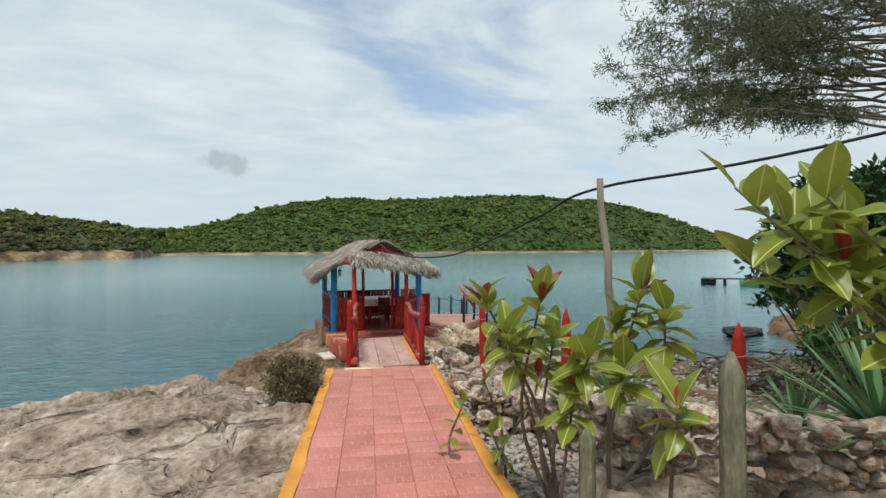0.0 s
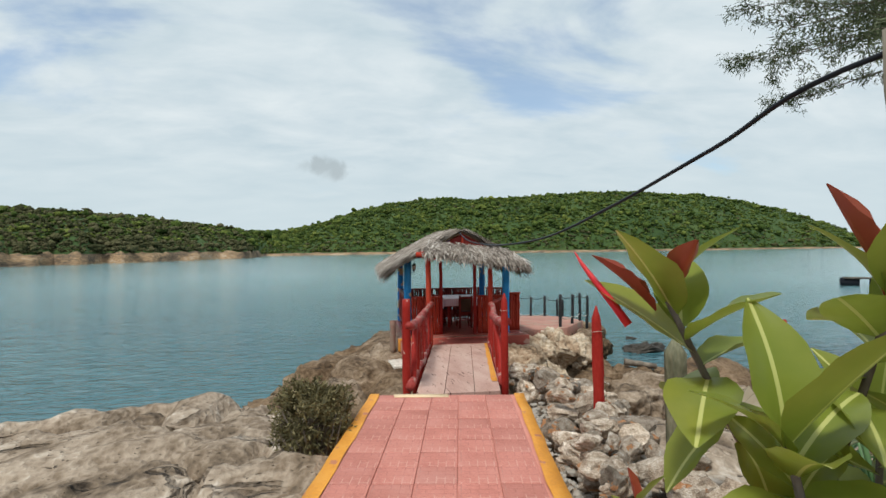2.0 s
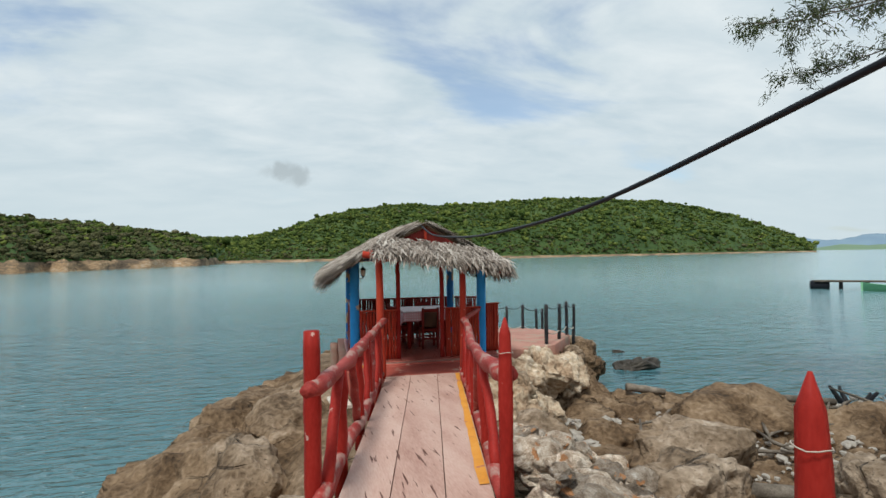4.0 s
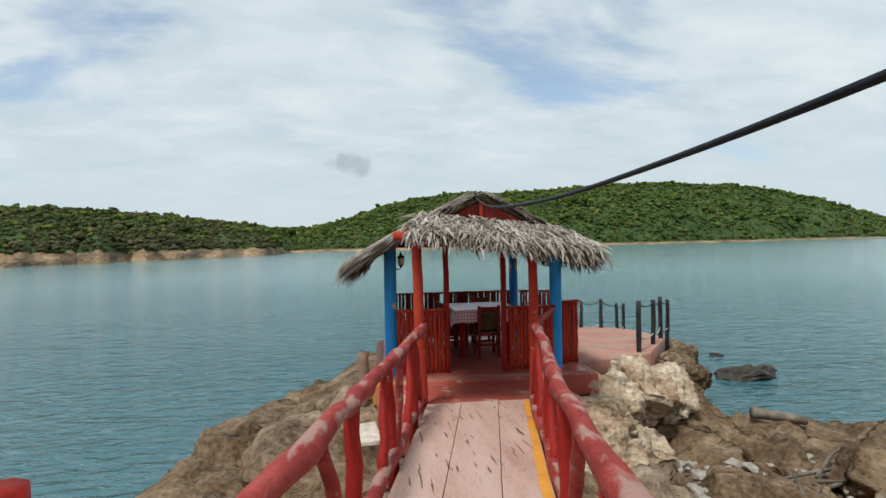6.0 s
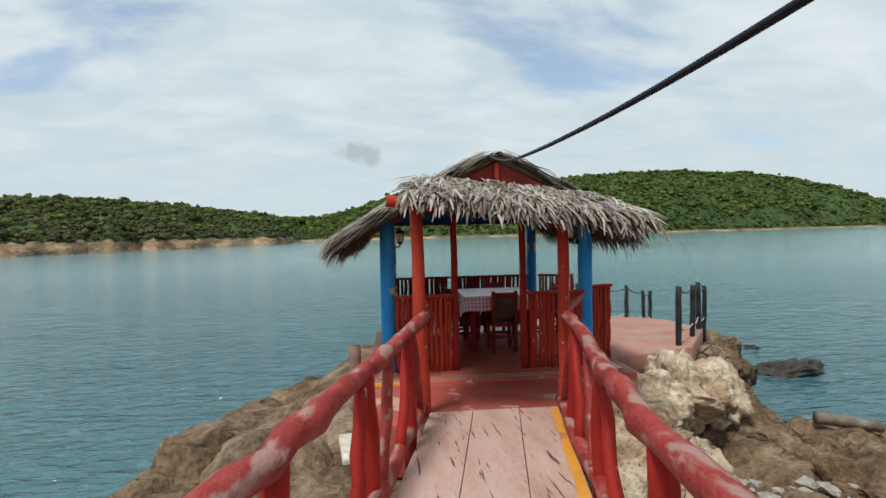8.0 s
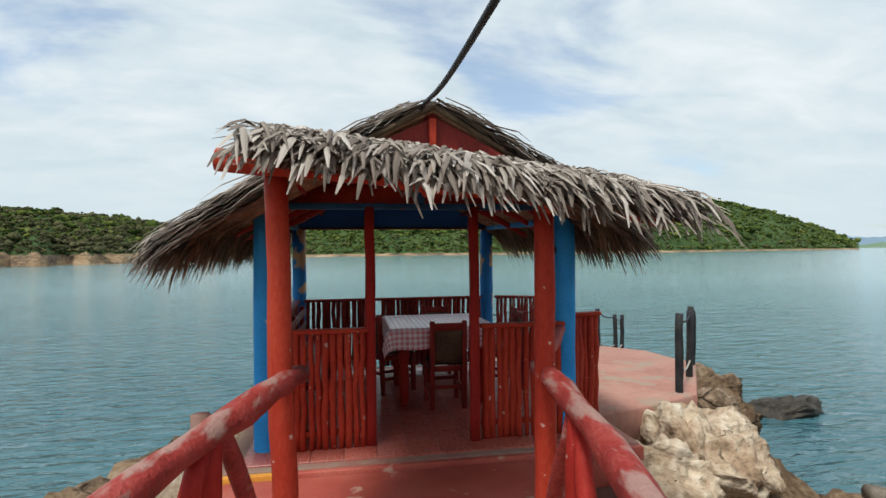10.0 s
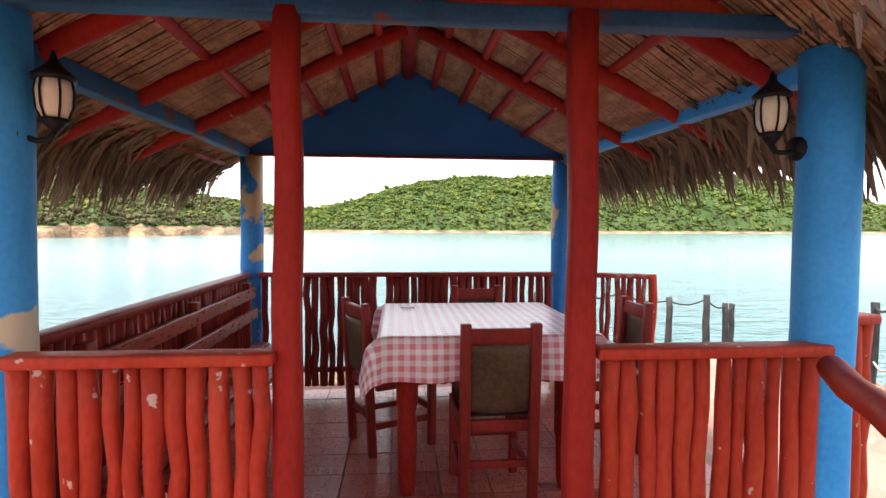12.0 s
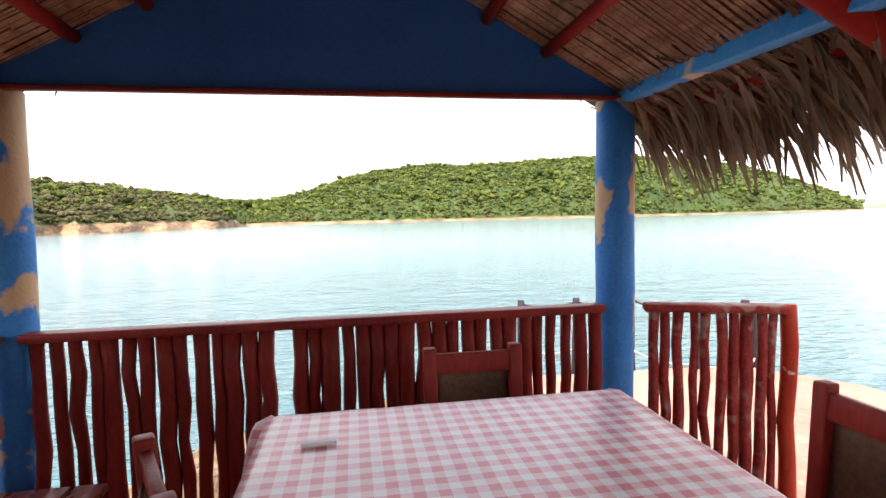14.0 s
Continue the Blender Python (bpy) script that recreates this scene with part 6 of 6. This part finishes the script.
def agave(base, seed, length, blades=38, spread=1.0, material=None, label="spiky green agave with narrow pointed blades"):
    a = thing("agave", label, "plant", base, "agaves behind the wall")
    rnd = random.Random(seed)
    for k in range(blades):
        az = k * 2.399 + rnd.uniform(-0.2, 0.2)
        el = radians(rnd.uniform(12, 80)) * spread
        ln = length * rnd.uniform(0.75, 1.1)
        d = Vector((math.cos(az) * math.cos(el), math.sin(az) * math.cos(el), math.sin(el)))
        s = Vector((-math.sin(az), math.cos(az), 0))
        u = s.cross(d)
        u = u if u.z > 0 else -u
        bm = bmesh.new()
        rows_ = []
        for i in range(6):
            t = i / 5
            w = 0.021 * length / 0.6 * (1 - t) ** 0.7 + 0.002
            p = Vector(base) + d * ln * t - Vector((0, 0, 0.12 * ln * t * t))
            rows_.append([bm.verts.new(p - s * w + u * w * 0.5), bm.verts.new(p), bm.verts.new(p + s * w + u * w * 0.5)])
        for q, r in zip(rows_, rows_[1:]):
            for j in range(2):
                bm.faces.new((q[j], q[j + 1], r[j + 1], r[j]))
        part("blade", bm, material or M["agave"], a)
    return a


agave((1.3, -12.5, 0.95), 1, 1.1, 54)
agave((0.35, -10.6, 0.72), 2, 0.6, 40)
agave((1.15, -9.5, 0.45), 3, 0.75, 40)
agave((1.6, -11.6, 0.7), 4, 0.7, 36)


def palm_fan(base, direction, length, seed):
    f = thing("palm_fan", "dry grey fan palm leaf lying on the stones", "palm leaf", base)
    d = Vector(direction).normalized()
    s = d.cross(Vector((0, 0, 1))).normalized()
    bm = bmesh.new()
    n = 24
    mid = []
    for k in range(n + 1):
        a = -1.1 + 2.2 * k / n
        r = length * (0.82 + 0.18 * math.cos(a))
        q = Vector(base) + (d * math.cos(a) + s * math.sin(a)) * r + Vector((0, 0, 0.25 * math.cos(a * 1.2) * length + (0.018 if k % 2 else -0.018)))
        mid.append(bm.verts.new(q))
    c = bm.verts.new(base)
    for a, b in zip(mid, mid[1:]):
        bm.faces.new((c, a, b))
    part("leaf_fan", bm, M["palm_dry"], f, smooth=False)
    pole("stalk", base, Vector(base) - d * 0.4, 0.012, 0.01, M["palm_dry"], f, seed=seed)


palm_fan((-0.3, -10.25, 1.12), (0.8, 0.5, 0.2), 0.34, 1)


def cactus(x, y, z0, z1, r, seed, lean=0.0):
    c = thing("column_cactus", "grey green ribbed column cactus", "cactus", (x, y, z0), "column cacti")
    bm = bmesh.new()
    seg, rows_ = 24, []
    n = 16
    for i in range(n + 1):
        t = i / n
        rr_ = r * (1 if t < 0.93 else math.sqrt(max(0.05, 1 - ((t - 0.93) / 0.07) ** 2)))
        ring = []
        for k in range(seg):
            a = 2 * math.pi * k / seg
            rad = rr_ * (1 + (0.26 if k % 3 == 0 else -0.16)) * (1 + 0.04 * noise.noise((t * 9, k, seed)))
            ring.append(bm.verts.new((x + lean * t + math.cos(a) * rad, y + math.sin(a) * rad, z0 + (z1 - z0) * t)))
        rows_.append(ring)
    for a, b in zip(rows_, rows_[1:]):
        for k in range(seg):
            bm.faces.new((a[k], a[(k + 1) % seg], b[(k + 1) % seg], b[k]))
    bm.faces.new(rows_[-1])
    part("stem", bm, M["cactus"], c)
    return c


cactus(-1.315, -13.6, 0.5, 1.96, 0.038, 1, -0.03)
cactus(-0.69, -10.45, 0.5, 1.66, 0.045, 2, -0.02)
cactus(-1.5, -12.85, 0.5, 1.44, 0.035, 3)


def leafy(name, label, centre, radii, count, size, material, seed, category="bush", twigs=30, slim=0.45):
    """A bush: twigs from the base and many small leaf blades, denser towards the outside, with gaps."""
    b = thing(name, label, category, (centre[0], centre[1], centre[2] - radii[2]))
    rng = np.random.default_rng(seed)
    c = Vector(centre)
    bm = bmesh.new()
    for k in range(twigs):
        d = Vector(rng.normal(0, 1, 3)).normalized()
        d.z = abs(d.z)
        tip = c + Vector((d.x * radii[0], d.y * radii[1], d.z * radii[2] * 0.8)) * rng.uniform(0.6, 0.95)
        root = c - Vector((rng.normal(0, 0.1) * radii[0], rng.normal(0, 0.1) * radii[1], radii[2]))
        tube_bm([root, root.lerp(tip, 0.5) + Vector((0, 0, -0.1 * radii[2])), tip], [0.02 * radii[0] + 0.004, 0.012 * radii[0] + 0.003, 0.002], 5, bm)
    tagged(part("brushwood", bm, M["bark"], b), kind="stuff")
    vs, fs = [], []
    for k in range(count):
        d = Vector(rng.normal(0, 1, 3)).normalized()
        if d.z < -0.35:
            d.z *= -1
        rad = rng.uniform(0.55, 1.02) * (0.82 + 0.32 * noise.noise(d * 2.2 + c))
        if noise.noise(d * 3.4 + c * 1.7) < -0.3:
            continue
        p = c + Vector((d.x * radii[0], d.y * radii[1], d.z * radii[2])) * rad
        a = (Vector(rng.normal(0, 1, 3)) + d * 0.6).normalized()
        s = a.cross(Vector(rng.normal(0, 1, 3))).normalized()
        ln, w = size * rng.uniform(0.6, 1.3), size * slim * rng.uniform(0.6, 1.2)
        o = len(vs)
        vs += [p, p + a * ln * 0.5 + s * w * 0.5, p + a * ln, p + a * ln * 0.5 - s * w * 0.5]
        fs.append((o, o + 1, o + 2, o + 3))
    hang(tagged(new("foliage", mesh_of("foliage", vs, fs, material, False)), kind="stuff"), b)
    return b


leafy("shrub", "low olive twiggy shrub beside the path", (-2.74, -8.42, 0.66), (0.42, 0.52, 0.46), 9000, 0.055, M["dry_shrub"], 1, "shrub", 120, 0.3)
leafy("shrub", "dense dark green shrub behind the beach", (8.5, -7.7, 1.8), (2.3, 2.2, 2.6), 20000, 0.2, M["shrub"], 2, "shrub", 40)
leafy("shrub", "dense dark green shrub behind the beach", (10.8, -9.6, 1.9), (2.2, 2.2, 2.6), 12000, 0.22, M["shrub"], 3, "shrub", 40)
leafy("shrub", "low green bush behind the agaves", (4.0, -10.6, 0.9), (0.8, 0.9, 0.7), 3000, 0.1, M["shrub"], 4, "shrub", 40)
leafy("shrub", "low green bush behind the agaves", (3.4, -12.0, 1.0), (0.9, 0.9, 0.6), 3000, 0.1, M["shrub"], 5, "shrub", 40)


def casuarina():
    base = Vector((14.6, -5.4, -0.9))
    t = thing("casuarina_tree", "tall casuarina with feathery drooping needles", "tree", base)
    rng = np.random.default_rng(4)
    pole("trunk", base - Vector((0, 0, 0.5)), base + Vector((0.2, 0.3, 11.8)), 0.25, 0.06, M["bark"], t, seed=500, n=14, wob=0.12, seg=14)
    vs, fs = [], []
    for k in range(54):
        west = k < 42
        az = radians(rng.uniform(106, 195)) if west else rng.uniform(0, 2 * math.pi)
        z = rng.uniform(7.4, 11.2) if west and az < 2.4 else rng.uniform(5.8, 10.4)
        root = base + Vector((0.015 * z, 0.02 * z, z))
        ln = rng.uniform(5.0, 11.2) * (1 - 0.06 * abs(z - 6)) if west else rng.uniform(2.0, 3.4)
        d = Vector((math.cos(az), math.sin(az) * 0.85, rng.uniform(-0.02, 0.22)))
        pts = []
        for i in range(8):
            s = i / 7
            pts.append(root + d * ln * s + Vector((rng.normal(0, 0.1), rng.normal(0, 0.1), -0.05 * ln * s * s + rng.normal(0, 0.08))))
        limb = tube_bm(pts, [0.05 * (1 - 0.9 * i / 7) for i in range(8)], 6, None, 0.05, k)
        for j in range(int(ln * 3.6)):
            s = rng.uniform(0.28, 1.0) ** 0.8
            i = min(6, int(s * 7))
            p = pts[i].lerp(pts[i + 1], s * 7 - i)
            sd = (d * 0.8 + Vector(rng.normal(0, 0.8, 3)) + Vector((0, 0, -0.15))).normalized()
            sl = rng.uniform(0.25, 0.85)
            q = p + sd * sl
            tube_bm([p, p.lerp(q, 0.5) + Vector((0, 0, 0.04)), q], [0.01, 0.006, 0.002], 4, limb, 0, j)
            for _ in range(50):
                f = rng.uniform(0.1, 1.05)
                c = p.lerp(q, f) + Vector(rng.normal(0, 0.085, 3))
                nd = (sd * 0.6 + Vector(rng.normal(0, 0.75, 3)) + Vector((0, 0, -0.3))).normalized()
                nl, w = rng.uniform(0.08, 0.2), rng.uniform(0.009, 0.021)
                ac = nd.cross(Vector(rng.normal(0, 1, 3))).normalized() * w
                o = len(vs)
                vs += [c - ac, c + ac, c + nd * nl]
                fs.append((o, o + 1, o + 2))
        part("limb", limb, M["bark"], t)
    hang(tagged(new("needles", mesh_of("needles", vs, fs, M["pine"], False)), "feathery grey green needles", kind="stuff"), t)


casuarina()

# ---- jetty and boat across the bay ----
jetty = thing("jetty", "old dark wooden jetty standing in the bay", "jetty", (44, 27, -1.6))
JD = Vector((0.8, -0.6, 0))
part("deck", box_bm((16, 1.1, 0.14), Matrix.Translation((47.5, 24.5, -0.9)) @ Matrix.Rotation(math.atan2(-0.6, 0.8), 4, "Z"), 0.02), M["driftwood"], jetty)
for k in range(9):
    c = Vector((41.2, 29.2, 0)) + JD * (k * 1.9)
    pole("pile", (c.x, c.y, -2.4), (c.x, c.y, -0.82), 0.17, 0.15, M["dark_wood"], jetty, seed=600 + k)
part("fender", tube_bm([(40.9, 29.4, -1.3), (42.0, 28.6, -1.3)], 0.42, 14), M["black"], jetty, "black tyre fender")
boat = thing("rowing_boat", "small green wooden boat moored by the jetty", "boat", (43, 25, -1.6))
bm = bmesh.new()
prev = None
for i in range(13):
    s = i / 12
    w = 0.75 * math.sin(math.pi * (0.12 + 0.83 * s)) ** 0.7
    c = Vector((42.0, 25.6, 0)) + JD * (5.0 * s)
    n = Vector((0.6, 0.8, 0))
    rise = 0.25 * (2 * s - 1) ** 2
    ring = [bm.verts.new(c + n * w + Vector((0, 0, -1.1 + rise))), bm.verts.new(c + n * w * 0.6 + Vector((0, 0, -1.62))), bm.verts.new(c - n * w * 0.6 + Vector((0, 0, -1.62))), bm.verts.new(c - n * w + Vector((0, 0, -1.1 + rise)))]
    if prev:
        for j in range(3):
            bm.faces.new((prev[j], prev[j + 1], ring[j + 1], ring[j]))
    prev = ring
part("hull", bm, M["boat"], boat)
for s in (1.4, 3.2):
    c = Vector((42.0, 25.6, -1.2)) + JD * s
    part("seat_board", box_bm((0.25, 1.2, 0.05), Matrix.Translation(c) @ Matrix.Rotation(math.atan2(-0.6, 0.8), 4, "Z"), 0.01), M["driftwood"], boat)

# ---- tiles, piece by piece ----
def tile_data(w, d):
    bm = box_bm((w, d, 0.03), None, 0)
    bmesh.ops.bevel(bm, geom=[e for e in bm.edges if e.verts[0].co.z > 0 and e.verts[1].co.z > 0], offset=0.003, segments=1, affect="EDGES")
    me = bpy.data.meshes.new("tile")
    bm.to_mesh(me)
    bm.free()
    return me


def lay(parent, data, x, y, z, rot, tilt, rnd):
    ob = new("tile", data)
    ob.parent = parent
    ob.matrix_parent_inverse = Matrix.Translation(-Vector(parent.location))
    ob.location, ob.rotation_euler = (x, y, z + rnd.uniform(-0.0015, 0.0015)), (tilt + rnd.uniform(-0.004, 0.004), rnd.uniform(-0.004, 0.004), rot)
    return ob


rnd = random.Random(12)
path_tile = tile_data(0.2608, 0.2608)
path_tile.materials.append(M["tile"])
for r in range(31):
    for c in range(5):
        s = -0.14 - 0.262 * r
        y = -7.58 + s
        x = path_left(y) + 0.088 + 0.131 + c * 0.262
        lay(pavement, path_tile, x, y - 0.16 * (x - path_left(y)), path_z(y) - 0.015, radians(-10.2), -0.023, rnd)
hut_tile = tile_data(0.246, 0.246)
hut_tile.materials.append(M["tile_hut"])
for r in range(12):
    for c in range(12):
        lay(floor, hut_tile, -1.24 + 0.25 * c, -0.12 + 0.25 * r, -0.015, 0, 0, rnd)
